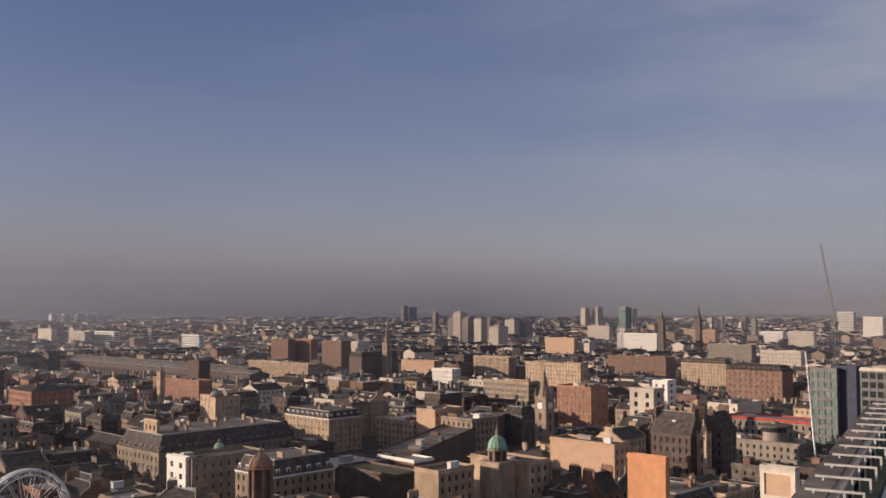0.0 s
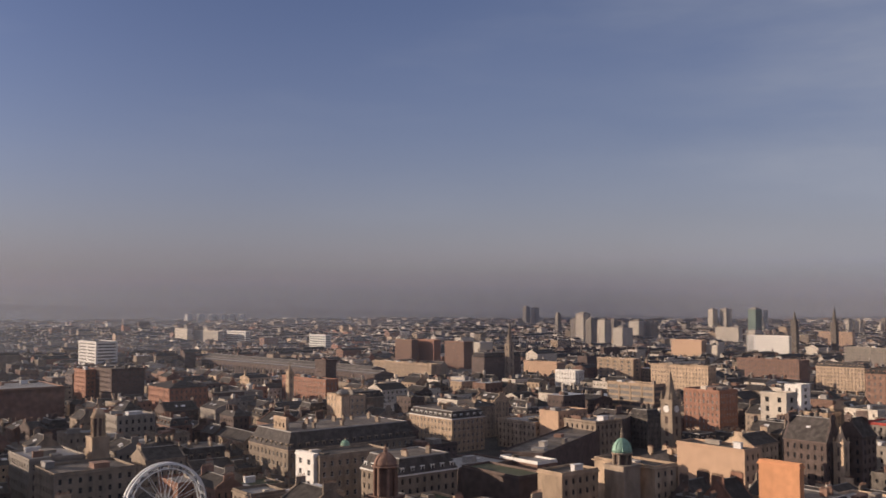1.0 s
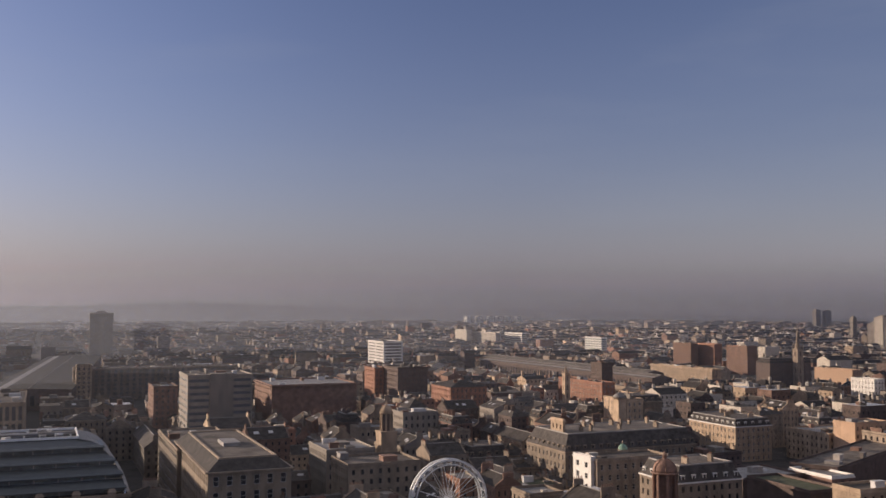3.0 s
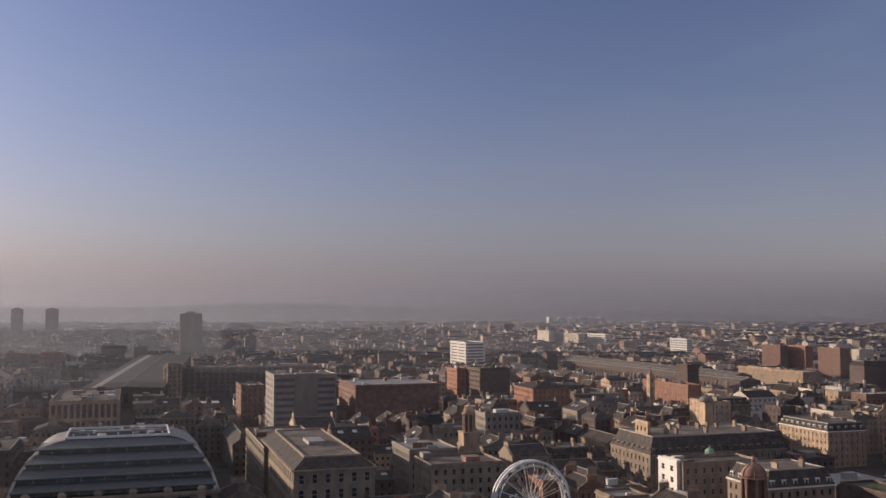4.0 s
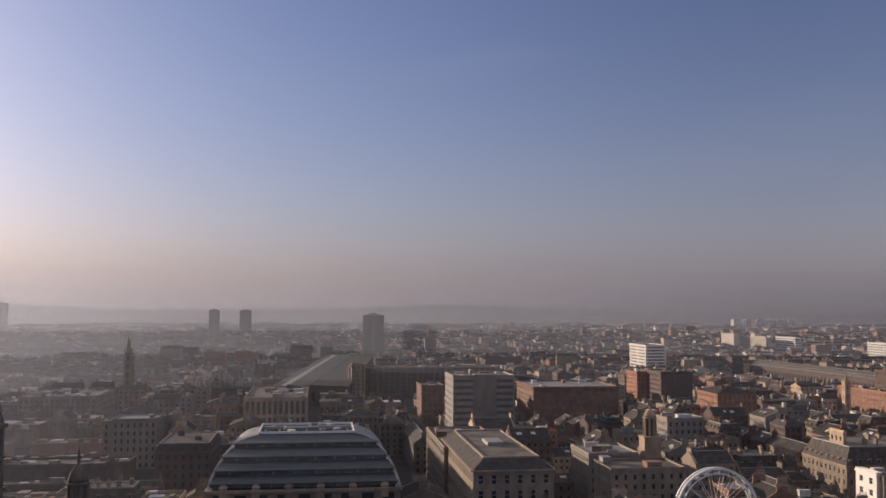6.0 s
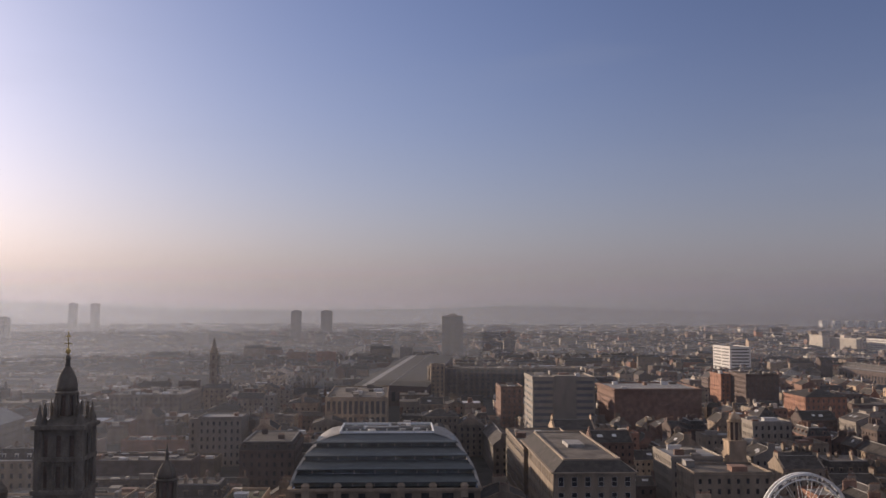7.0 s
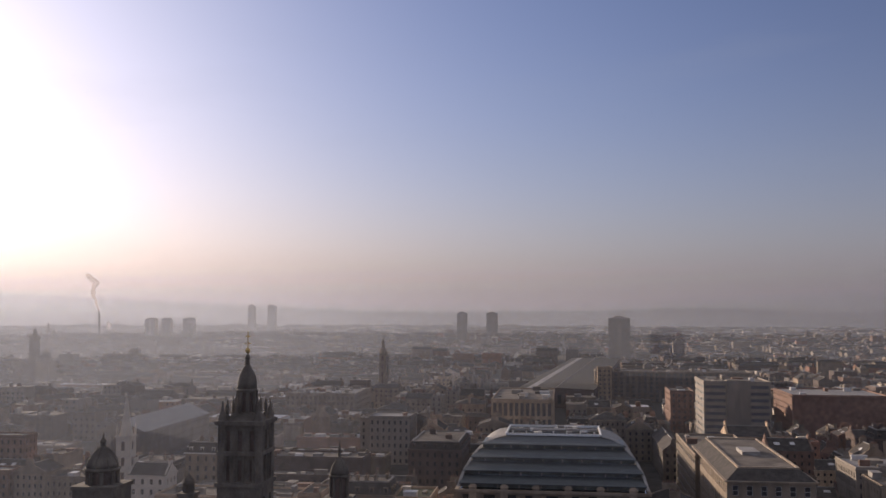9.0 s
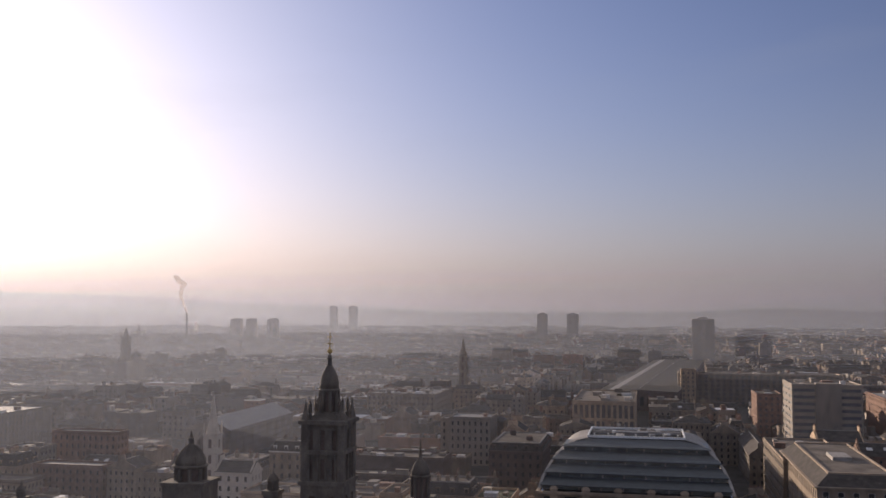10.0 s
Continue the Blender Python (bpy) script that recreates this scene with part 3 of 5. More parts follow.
def chambers_tower(x, y, z):
    """The great tower of the town hall: z holds shaft top, lantern base, dome base, dome top, ball and tip."""
    ob = thing("town_hall_tower", x, y, GRID, "dark stone town hall tower with cupola and gilt cross", "tower")
    shaft, lantern, dome, crown, ball, tip = z
    r = 4.4
    s = Shape()
    walls(s, (-r, -r, r, r), 0, shaft - 12, 9, 3.2, 0.32, 0.62, "")
    part("shaft", s, DARK_STONE, ob)
    s = Shape()
    walls(s, (-r + 0.35, -r + 0.35, r - 0.35, r - 0.35), shaft - 12, shaft, 5.6, 2.3, 0.36, 0.7, "")
    part("belfry", s, DARK_STONE, ob)
    # one dark box fills shaft and belfry behind their openings
    s = Shape()
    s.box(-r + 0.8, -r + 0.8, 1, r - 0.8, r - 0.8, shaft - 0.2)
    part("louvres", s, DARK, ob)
    for k in range(4):
        for e in (-0.55, -0.18, 0.18, 0.55):
            s = Shape()
            s.lathe([(0.3, shaft - 11.5), (0.2, shaft - 11.2), (0.18, shaft - 6.6), (0.3, shaft - 6.3)], 8, e * r * 1.15, -r + 0.15)
            c = part("column", s, DARK_STONE, ob)
            c.matrix_local = pose(0, 0, 0, 0, 0, 90 * k)
    for zz, o in ((shaft - 12.3, 0.4), (shaft - 6.2, 0.15), (shaft - 21, 0.3), (shaft - 0.3, 0.5)):
        s = Shape()
        ring(s, (-r, -r, r, r), o, 0.5, zz, zz + 0.8)
        part("cornice", s, DARK_STONE, ob)
    for sx in (-1, 1):
        for sy in (-1, 1):
            s = Shape()
            s.lathe([(0.95, shaft - 12), (0.9, shaft + 0.2), (1.1, shaft + 0.4), (0.85, shaft + 0.7), (0.7, shaft + 1.6), (0.35, shaft + 2.5), (0.1, shaft + 4.4)], 10, sx * (r - 0.7), sy * (r - 0.7))
            part("corner_turret", s, DARK_STONE, ob)
            s = Shape()
            s.lathe([(0.5, shaft + 0.4), (0.5, shaft + 1.6), (0.28, shaft + 1.7), (0.42, shaft + 2.6), (0.38, shaft + 3.5), (0.2, shaft + 3.8), (0.22, shaft + 4.2), (0.05, shaft + 4.5)], 8, sx * 3.0, sy * 3.0)
            part("statue", s, DARK_STONE, ob)
    s = Shape()
    s.frustum(-r + 0.6, -r + 0.6, r - 0.6, r - 0.6, shaft, 1.9, 1.9, lantern)
    part("attic", s, DARK_STONE, ob)
    s = Shape()
    s.lathe([(1.75, lantern), (1.6, dome)], 8)
    part("lantern_core", s, DARK, ob)
    for i in range(8):
        a = 2 * math.pi * (i + 0.5) / 8
        s = Shape()
        s.beam((2.1 * math.cos(a), 2.1 * math.sin(a), lantern - 0.2), (1.75 * math.cos(a), 1.75 * math.sin(a), dome), 0.55)
        pinnacle(s, 2.75 * math.cos(a), 2.75 * math.sin(a), lantern, 0.3, (dome - lantern) * 0.75)
        part("buttress", s, DARK_STONE, ob)
    s = Shape()
    s.lathe([(1.95, dome - 0.5), (2.2, dome), (1.95, dome + 0.3)], 16)
    part("cornice", s, DARK_STONE, ob)
    t = crown - dome
    s = Shape()
    s.lathe([(1.95 * k, dome + 0.3 + (t - 0.3) * q) for k, q in ((1, 0), (0.97, 0.25), (0.86, 0.5), (0.66, 0.72), (0.4, 0.9), (0.24, 1.0))], 16)
    part("dome", s, DARK_STONE, ob, smooth=True)
    s = Shape()
    s.lathe([(0.55, crown - 0.2), (0.45, crown + (ball - crown) * 0.6), (0.62, crown + (ball - crown) * 0.65), (0.3, ball)], 8)
    part("cupola", s, DARK_STONE, ob)
    s = Shape()
    q = tip - ball
    s.lathe([(0.1, ball - 0.2), (0.1, ball + 0.1), (0.5, ball + q * 0.12), (0.5, ball + q * 0.2), (0.12, ball + q * 0.28), (0.09, tip - 0.1), (0.02, tip)], 10)
    s.beam((-0.75, 0, ball + q * 0.48), (0.75, 0, ball + q * 0.48), 0.16)
    s.beam((0, -0.75, ball + q * 0.48), (0, 0.75, ball + q * 0.48), 0.16)
    s.beam((-0.55, 0, ball + q * 0.78), (0.55, 0, ball + q * 0.78), 0.12)
    s.lathe([(0.3, ball + q * 0.76), (0.3, ball + q * 0.82)], 8)
    part("cross", s, GOLD, ob, "gilt cross on a ball")
    landmark(x, y, 8, 30)


def big_wheel(x, y, r, hub, turn):
    """Observation wheel with two rims, spokes, hanging cabins and splayed legs."""
    ob = thing("observation_wheel", x, y, turn, "white steel observation wheel with hanging cabins", "wheel")
    for side in (-1.15, 1.15):
        for k, thick in ((1.0, 0.62), (0.88, 0.34)):
            s = Shape()
            n = 72
            for i in range(n):
                a, b = 2 * math.pi * i / n, 2 * math.pi * (i + 1) / n
                s.beam((r * k * math.cos(a), side, hub + r * k * math.sin(a)), (r * k * math.cos(b), side, hub + r * k * math.sin(b)), thick)
            part("rim", s, STEEL, ob)
    for i in range(18):
        a = 2 * math.pi * i / 18
        c, d = math.cos(a), math.sin(a)
        s = Shape()
        for side in (-1.15, 1.15):
            s.beam((0.9 * c, side * 1.5, hub + 0.9 * d), (r * c, side, hub + r * d), 0.12)
            e = a + math.pi / 18
            s.beam((r * 0.88 * c, side, hub + r * 0.88 * d), (r * math.cos(e), side, hub + r * math.sin(e)), 0.08)
            e = a - math.pi / 18
            s.beam((r * 0.88 * c, side, hub + r * 0.88 * d), (r * math.cos(e), side, hub + r * math.sin(e)), 0.08)
        s.beam((r * c, -1.15, hub + r * d), (r * c, 1.15, hub + r * d), 0.18)
        part("spoke", s, STEEL, ob)
    for i in range(24):
        a = 2 * math.pi * (i + 0.5) / 24
        px, pz = r * 0.94 * math.cos(a), hub + r * 0.94 * math.sin(a)
        if pz < 4:
            continue
        s = Shape()
        s.lathe([(0.45, pz - 1.5), (0.72, pz - 1.3), (0.75, pz - 0.7), (0.7, pz + 0.05), (0.75, pz + 0.1), (0.3, pz + 0.4), (0.08, pz + 0.55)], 10, px, 0)
        part("cabin", s, IRON, ob, "dark cabin hung in the rim")
    s = Shape()
    s.lathe([(0.9, -1.9), (0.9, 1.9)], 16)
    for i in range(len(s.v)):
        vx, vy, vz = s.v[i]
        s.v[i] = (vx, vz, hub + vy)
    part("hub", s, STEEL, ob)
    for side in (-1, 1):
        for lean in (-1, 1):
            s = Shape()
            s.beam((0, side * 2.0, hub), (lean * r * 0.55, side * 4.5, 0), 0.6)
            part("leg", s, STEEL, ob)
    s = Shape()
    s.box(-r * 0.8, -5.5, 0, r * 0.8, 5.5, 0.9)
    part("platform", s, IRON, ob)
    landmark(x, y, r, hub - 2)


def vaulted_store(x, y, turn, half, crown_half, deep, z0, z1):
    """Stone store under a stepped glass vault with white end arches."""
    ob = thing("glass_roofed_store", x, y, turn, "stone store under a stepped glass vault with white arches", "building")
    s = Shape()
    walls(s, (-half, 0, half, deep + 26), 0, z0 - 0.4, 5.2, 6.2, 0.55, 0.7, "")
    part("wall", s, GREYSTONE, ob)
    s = Shape()
    s.box(-half + 0.3, 0.3, 0.1, half - 0.3, deep + 25.7, z0 - 0.6)
    part("glazing", s, GLASS, ob)
    s = Shape()
    ring(s, (-half, 0, half, deep + 26), 0.6, 0.5, z0 - 1.1, z0 - 0.3)
    part("cornice", s, GREYSTONE, ob)
    for i in range(6):
        s = Shape()
        px = -half + 2 * half * (i + 0.5) / 6
        s.box(px - 1.1, -0.35, z0 - 3, px + 1.1, 1.2, z0 + 0.4)
        s.frustum(px - 1.3, -0.5, px + 1.3, 1.4, z0 + 0.4, 0.7, 0.6, z0 + 1.3)
        part("parapet_pier", s, GREYSTONE, ob)
    tiers = 4

    def wide(q):
        return crown_half + (half - 0.8 - crown_half) * math.sqrt(max(0.0, 1 - q ** 1.7))

    def back_of(q):
        return 1.2 + deep * q ** 1.25

    for i in range(tiers):
        q0, q1 = i / tiers, (i + 1) / tiers
        za, zb = z0 + (z1 - z0) * q0, z0 + (z1 - z0) * q1
        ya, yb = back_of(q0), back_of(q1)
        wa, wb = wide(q0), wide(q1)
        zm = za + (zb - za) * 0.62
        s = Shape()
        s.box(-wa + 0.4, ya + 0.8, za, wa - 0.4, yb + 3, zm)
        part("glass_band", s, VAULT, ob, "dark glass band")
        s = Shape()
        s.poly([(-wa - 0.1, ya - 0.9, zm - 0.25), (wa + 0.1, ya - 0.9, zm - 0.25), (wb + 0.1, yb + 0.6, zb), (-wb - 0.1, yb + 0.6, zb)])
        s.poly([(-wb - 0.1, yb + 0.6, zb - 0.3), (wb + 0.1, yb + 0.6, zb - 0.3), (wa + 0.1, ya - 0.9, zm - 0.55), (-wa - 0.1, ya - 0.9, zm - 0.55)])
        s.poly([(-wa - 0.1, ya - 0.9, zm - 0.55), (wa + 0.1, ya - 0.9, zm - 0.55), (wa + 0.1, ya - 0.9, zm - 0.25), (-wa - 0.1, ya - 0.9, zm - 0.25)])
        part("glass_canopy", s, CANOPY, ob, "blue grey glass canopy")
        n = 8
        for k in range(n):
            px = (-1 + 2 * (k + 0.5) / n) * (wa - 1.5)
            s = Shape()
            s.beam((px, ya + 0.55, za), (px, ya + 0.55, zm - 0.3), 0.4)
            part("mullion", s, LEAD, ob)
    s = Shape()
    yt = back_of(1.0)
    s.box(-crown_half, yt, z1 - 1.0, crown_half, yt + 24, z1 + 0.15)
    part("crown_roof", s, SHED, ob)
    for k in range(7):
        px = -crown_half + 2 * crown_half * (k + 0.5) / 7
        s = Shape()
        s.box(px - 0.16, yt - 0.1, z1 + 0.1, px + 0.16, yt + 0.22, z1 + 1.3)
        s.box(px - 0.3, yt - 0.24, z1 + 1.3, px + 0.3, yt + 0.36, z1 + 1.65)
        part("crown_lamp", s, WHITE, ob, "white capped post along the crown")
    # raised box; its dark colour stands in for a dark slot in the crown
    s = Shape()
    s.box(-crown_half * 0.45, yt + 5, z1 + 0.12, crown_half * 0.25, yt + 9, z1 + 1.5)
    part("crown_trough", s, IRON, ob, "raised dark box standing in for a dark slot")
    s = Shape()
    s.box(-crown_half + 0.8, yt + 12, z1 + 0.12, crown_half - 0.8, yt + 13.2, z1 + 1.1)
    part("crown_duct", s, LEAD, ob)
    s = Shape()
    ring(s, (-crown_half, yt, crown_half, yt + 24), 0.2, 0.25, z1 + 0.15, z1 + 0.9)
    part("crown_rail", s, STEEL, ob)
    rr = random.Random(3)
    for i in range(14):
        px, py = rr.uniform(-crown_half + 1, crown_half - 3), yt + rr.uniform(0.8, 20)
        s = Shape()
        s.box(px, py, z1 + 0.1, px + rr.uniform(0.5, 3), py + rr.uniform(0.5, 2.5), z1 + rr.uniform(0.6, 1.5))
        part("roof_plant", s, rr.choice((STEEL, LEAD, IRON, WHITE)), ob)
    for side in (-1, 1):
        s, n = Shape(), 16
        for k in range(n + 1):
            q = k / n
            px, py, pz = side * (wide(q) + 0.3), back_of(q) - 1.4, z0 + (z1 - z0) * q + 0.5
            s.v.extend([(px - side * 0.5, py, pz), (px + side * 0.4, py, pz - 0.1), (px + side * 0.4, py + 2.2, pz - 0.1), (px - side * 0.5, py + 2.2, pz)])
        for k in range(n):
            for e in range(4):
                s.f.append((4 * k + e, 4 * k + (e + 1) % 4, 4 * k + 4 + (e + 1) % 4, 4 * k + 4 + e))
                s.m.append(0)
        part("end_arch", s, LEAD, ob, "pale sheet metal arch")
        s = Shape()
        for k in range(n):
            qa, qb = k / n, (k + 1) / n
            pts = []
            for q in (qa, qb):
                pts.append((side * wide(q), back_of(q), z0 + (z1 - z0) * q))
            s.poly([pts[0], pts[1], (pts[1][0], deep + 25, pts[1][2]), (pts[0][0], deep + 25, pts[0][2])])
        part("side_vault", s, LEAD, ob)
    landmark(x + heading(turn).x * deep * 0.6, y + heading(turn).y * deep * 0.6, half, 30)


def long_shed(name, x, y, turn, w, long, h, rise, wall, roof, label, strips=True, seen_from=None):
    """A long hall with a pitched roof, its near gable at (x, y), running away along the turn."""
    ob = thing(name, x, y, turn, label, "hall")
    rect = (0, 0, w, long)
    s = Shape()
    walls(s, rect, 0, h, h - 1, 6, 0.5, 0.5, "")
    part("wall", s, wall, ob)
    s = Shape()
    s.box(0.3, 0.3, 0.1, w - 0.3, long - 0.3, h - 0.62)
    part("glazing", s, GLASS, ob)
    s = Shape()
    pitched_roof(s, rect, h + 0.02, rise)
    part("roof", s, [roof, wall, LEAD], ob)
    if strips:
        for k in ((0.14,) if w > 40 else (0.14, 0.86)):
            s = Shape()
            a, b = (0.0, 0.24) if k < 0.5 else (0.76, 1.0)

            def lift(q):
                return h + rise * (2 * q if q < 0.5 else 2 - 2 * q) + 0.14
            s.poly([(w * (a + 0.12), 1, lift(a + 0.12)), (w * (b - 0.02), 1, lift(b - 0.02)), (w * (b - 0.02), long - 1, lift(b - 0.02)), (w * (a + 0.12), long - 1, lift(a + 0.12))])
            part("skylight", s, LEAD, ob)
    c = heading(turn) * long / 2 + heading(turn - 90) * w / 2
    for k in range(3):
        p = heading(turn) * long * (k + 0.5) / 3 + heading(turn - 90) * w / 2
        landmark(x + p.x, y + p.y, max(w, long / 3) * 0.6, h * 0.8 if seen_from is None else seen_from)
    return ob


def tower_crane(x, y, z, tx, ty, tz):
    """Luffing crane: mast, cab and a long raised lattice jib."""
    ob = thing("tower_crane", x, y, 0, "grey lattice crane with raised jib", "crane")
    s = Shape()
    for ax in (-0.9, 0.9):
        for ay in (-0.9, 0.9):
            s.beam((ax, ay, 0), (ax, ay, z), 0.25)
    for k in range(int(z / 3)):
        q = 1 if k % 2 else -1
        for o in (-0.9, 0.9):
            s.beam((-0.9 * q, o, k * 3), (0.9 * q, o, k * 3 + 3), 0.14)
            s.beam((o, -0.9 * q, k * 3), (o, 0.9 * q, k * 3 + 3), 0.14)
    part("mast", s, IRON, ob)
    s = Shape()
    s.box(-1.6, -1.6, z, 1.6, 1.6, z + 2.6)
    part("cab", s, IRON, ob)
    a, b = Vector((0, 0, z + 1)), Vector((tx - x, ty - y, tz))
    s, n = Shape(), 26
    side = Vector((1, 0, 0)) - (b - a).normalized() * (b - a).normalized().x
    side = side.normalized() * 0.95
    other = (b - a).normalized().cross(side)
    corners = (side + other, side - other, -side - other, other - side)
    for c in corners:
        s.beam(a + c, b + c * 0.5, 0.2)
    for k in range(n):
        for c0, c1 in zip(corners, corners[1:] + corners[:1]):
            p0, p1 = a.lerp(b, k / n), a.lerp(b, (k + 1) / n)
            s.beam(p0 + c0 * (1 - 0.5 * k / n), p1 + c1 * (1 - 0.5 * (k + 1) / n), 0.09)
    part("jib", s, CONCRETE, ob)
    landmark(x, y, 4, 40)


def site_pole(x, y, z, tx, ty, tz):
    ob = thing("mobile_crane", x, y, 0, "white boom of a mobile crane on the site", "crane")
    s = Shape()
    a, b = Vector((0, 0, 2.5)), Vector((tx - x, ty - y, tz))
    s.beam(a, a.lerp(b, 0.5), 0.6)
    s.beam(a.lerp(b, 0.48), b, 0.4)
    part("boom", s, STEEL, ob)
    s = Shape()
    s.box(-1.6, -4, 1.2, 1.6, 4, 3.2)
    s.box(-1.5, -4.2, 3.2, 1.5, -2, 4.4)
    part("carrier", s, STEEL, ob)
    for px in (-1.5, 1.5):
        for py in (-3, -1, 1.4, 3):
            s = Shape()
            s.lathe([(0.6, -0.25), (0.6, 0.25)], 14)
            w = part("wheel", s, IRON, ob)
            w.matrix_local = pose(px, py, 0.62, 0, 90, 0)


def smoking_chimney(x, y, z, tx, ty, tz):
    ob = thing("works_chimney", x, y, 0, "tall concrete works chimney", "chimney")
    s = Shape()
    s.lathe([(3.4, 0), (2.5, z - 1), (2.8, z - 1), (2.8, z)], 16)
    part("stack", s, CONCRETE, ob)
    landmark(x, y, 6, 15)
    # the plume: one ragged tube that leans with the wind and curls over at the top
    up, wind = tz - z, Vector((tx - x, ty - y, 0)).normalized()
    way = ((0, 0, 2.4), (0.12, 4, 3.0), (0.25, 8, 4.2), (0.42, 14, 5.6), (0.55, 15, 6.4), (0.66, 11, 7.0), (0.76, 8, 7.6), (0.85, 17, 8.6), (0.93, 25, 7.6), (1.0, 28, 3.5))
    bm, rows, n = bmesh.new(), [], 28
    for k in range(91):
        q = k / 90
        i = max(e for e in range(len(way) - 1) if way[e][0] <= q)
        e = (q - way[i][0]) / (way[i + 1][0] - way[i][0])
        e = e * e * (3 - 2 * e)
        c = wind * (way[i][1] + (way[i + 1][1] - way[i][1]) * e) + Vector((0, 0, up * q))
        r = way[i][2] + (way[i + 1][2] - way[i][2]) * e
        row = []
        for m in range(n):
            a = 2 * math.pi * m / n
            p = c + Vector((math.cos(a), math.sin(a), 0)) * r * 0.8
            p += Vector(noise.noise_vector(p * 0.13)) * r * 0.6 + Vector(noise.noise_vector(p * 0.4)) * r * 0.22
            row.append(bm.verts.new(p))
        rows.append(row)
    for k in range(90):
        for m in range(n):
            bm.faces.new((rows[k][m], rows[k][(m + 1) % n], rows[k + 1][(m + 1) % n], rows[k + 1][m]))
    bm.faces.new(rows[-1])
    me = bpy.data.meshes.new("steam_plume")
    bm.to_mesh(me)
    bm.free()
    me.materials.append(STEAM)
    me.polygons.foreach_set("use_smooth", [True] * len(me.polygons))
    pl = new("steam_plume", me)
    pl.location = (x, y, z + 0.5)
    tagged(pl, "white steam curling up from the works chimney", "steam", kind="stuff")


def roof_drum(x, y, r, z):
    """Round concrete pavilion: drum with a window band under a broad disc of roof."""
    ob = thing("roof_pavilion", x, y, 0, "round concrete pavilion under a broad disc roof", "pavilion")
    s = Shape()
    s.lathe([(r * 0.72, 0), (r * 0.72, z - 3.0)], 32)
    part("drum", s, CONCRETE, ob)
    s = Shape()
    s.lathe([(r * 0.66, z - 3.0), (r * 0.66, z - 1.0)], 32)
    part("window_band", s, GLASS, ob)
    s = Shape()
    s.lathe([(r * 0.7, z - 1.0), (r, z - 0.7), (r, z), (r * 0.95, z + 0.1), (r * 0.3, z + 0.5)], 32)
    part("disc_roof", s, FELT, ob)
    s = Shape()
    s.lathe([(r * 0.22, z + 0.4), (r * 0.22, z + 1.4), (r * 0.25, z + 1.5)], 16)
    part("roof_vent", s, LEAD, ob)
    landmark(x, y, r, 14)


def steam_puff(x, y, z, r, tall):
    """A short burst of steam over a low works chimney."""
    ob = thing("works_chimney", x, y, 0, "low steel works chimney venting steam", "chimney")
    s = Shape()
    s.lathe([(1.6, 0), (1.2, z - 1), (1.5, z - 1), (1.5, z)], 12)
    part("stack", s, CONCRETE, ob)
    bm = bmesh.new()
    bmesh.ops.create_uvsphere(bm, u_segments=24, v_segments=24, radius=1.0)
    for v in bm.verts:
        q = (v.co.z + 1) / 2
        p = Vector((v.co.x * r * (0.45 + 0.6 * q) - 3.5 * q * q, v.co.y * r * (0.45 + 0.6 * q), q * tall))
        v.co = p + Vector(noise.noise_vector(p * 0.22)) * r * 0.5
    me = bpy.data.meshes.new("steam_plume")
    bm.to_mesh(me)
    bm.free()
    me.materials.append(STEAM)
    me.polygons.foreach_set("use_smooth", [True] * len(me.polygons))
    puff = new("steam_plume", me)
    puff.location = (x, y, z - 1.5)
    tagged(puff, "short white burst of steam over the works", "steam", kind="stuff")
    landmark(x, y, 6, 10)


def plain_stack(x, y, z):
    ob = thing("works_chimney", x, y, 0, "slim distant brick chimney stack", "chimney")
    s = Shape()
    s.lathe([(2.2, 0), (1.6, z - 1), (1.9, z - 1), (1.9, z)], 12)
    part("stack", s, BRICK, ob)
    landmark(x, y, 5, 20)


def roof_ledge(x, y, turn, long, z):
    """Roof edge of the near wing: sheet-covered ledge, gutter and a row of white brackets."""
    ob = thing("roof_wing", x, y, turn, "near roof wing with sheet ledge and white brackets", "building")
    a = -14.0
    s = Shape()
    walls(s, (0.05, a, 16, long), 0, z - 0.6, 3.6, 3.4, 0.6, 0.6, "")
    part("wall", s, CONCRETE, ob)
    s = Shape()
    s.box(0.4, a + 0.35, 0.1, 15.6, long - 0.35, z - 1.3)
    part("glazing", s, GLASS, ob)
    n = 16
    step = (long - a) / n
    for i in range(n):
        b = a + step * i
        s = Shape()
        s.box(-0.25, b + 0.02, z - 0.75, 1.0, b + step - 0.02, z - 0.05 - 0.03 * (i % 2))
        part("ledge_sheet", s, FELT, ob, "weathered grey ledge sheet")
        s = Shape()
        s.box(1.02, b + 0.02, z - 0.75, 1.45, b + step - 0.02, z - 0.12)
        part("gutter_sheet", s, CONCRETE, ob)
        s = Shape()
        s.box(1.47, b + 0.02, z - 1.9, 2.5, b + step - 0.02, z - 1.1)
        part("gutter_bed", s, MOSS, ob)
        s = Shape()
        m = b + step * 0.5
        s.beam((0.1, m, z + 0.1), (2.42, m, z + 0.1), 0.075, 0, 0.1)
        s.box(2.34, m - 0.04, z - 0.5, 2.44, m + 0.04, z + 0.15)
        s.box(1.6, m - 0.05, z - 1.1, 1.7, m + 0.05, z + 0.04)
        s.box(0.4, m - 0.05, z - 0.1, 0.48, m + 0.05, z + 0.04)
        part("bracket", s, BRACKET, ob, "pale steel bracket")
    # dark colour stands in for the shaded wall beyond the brackets
    s = Shape()
    s.box(2.42, a, z - 3.4, 15.9, long - 0.1, z - 2.9)
    part("roof", s, DARK, ob)


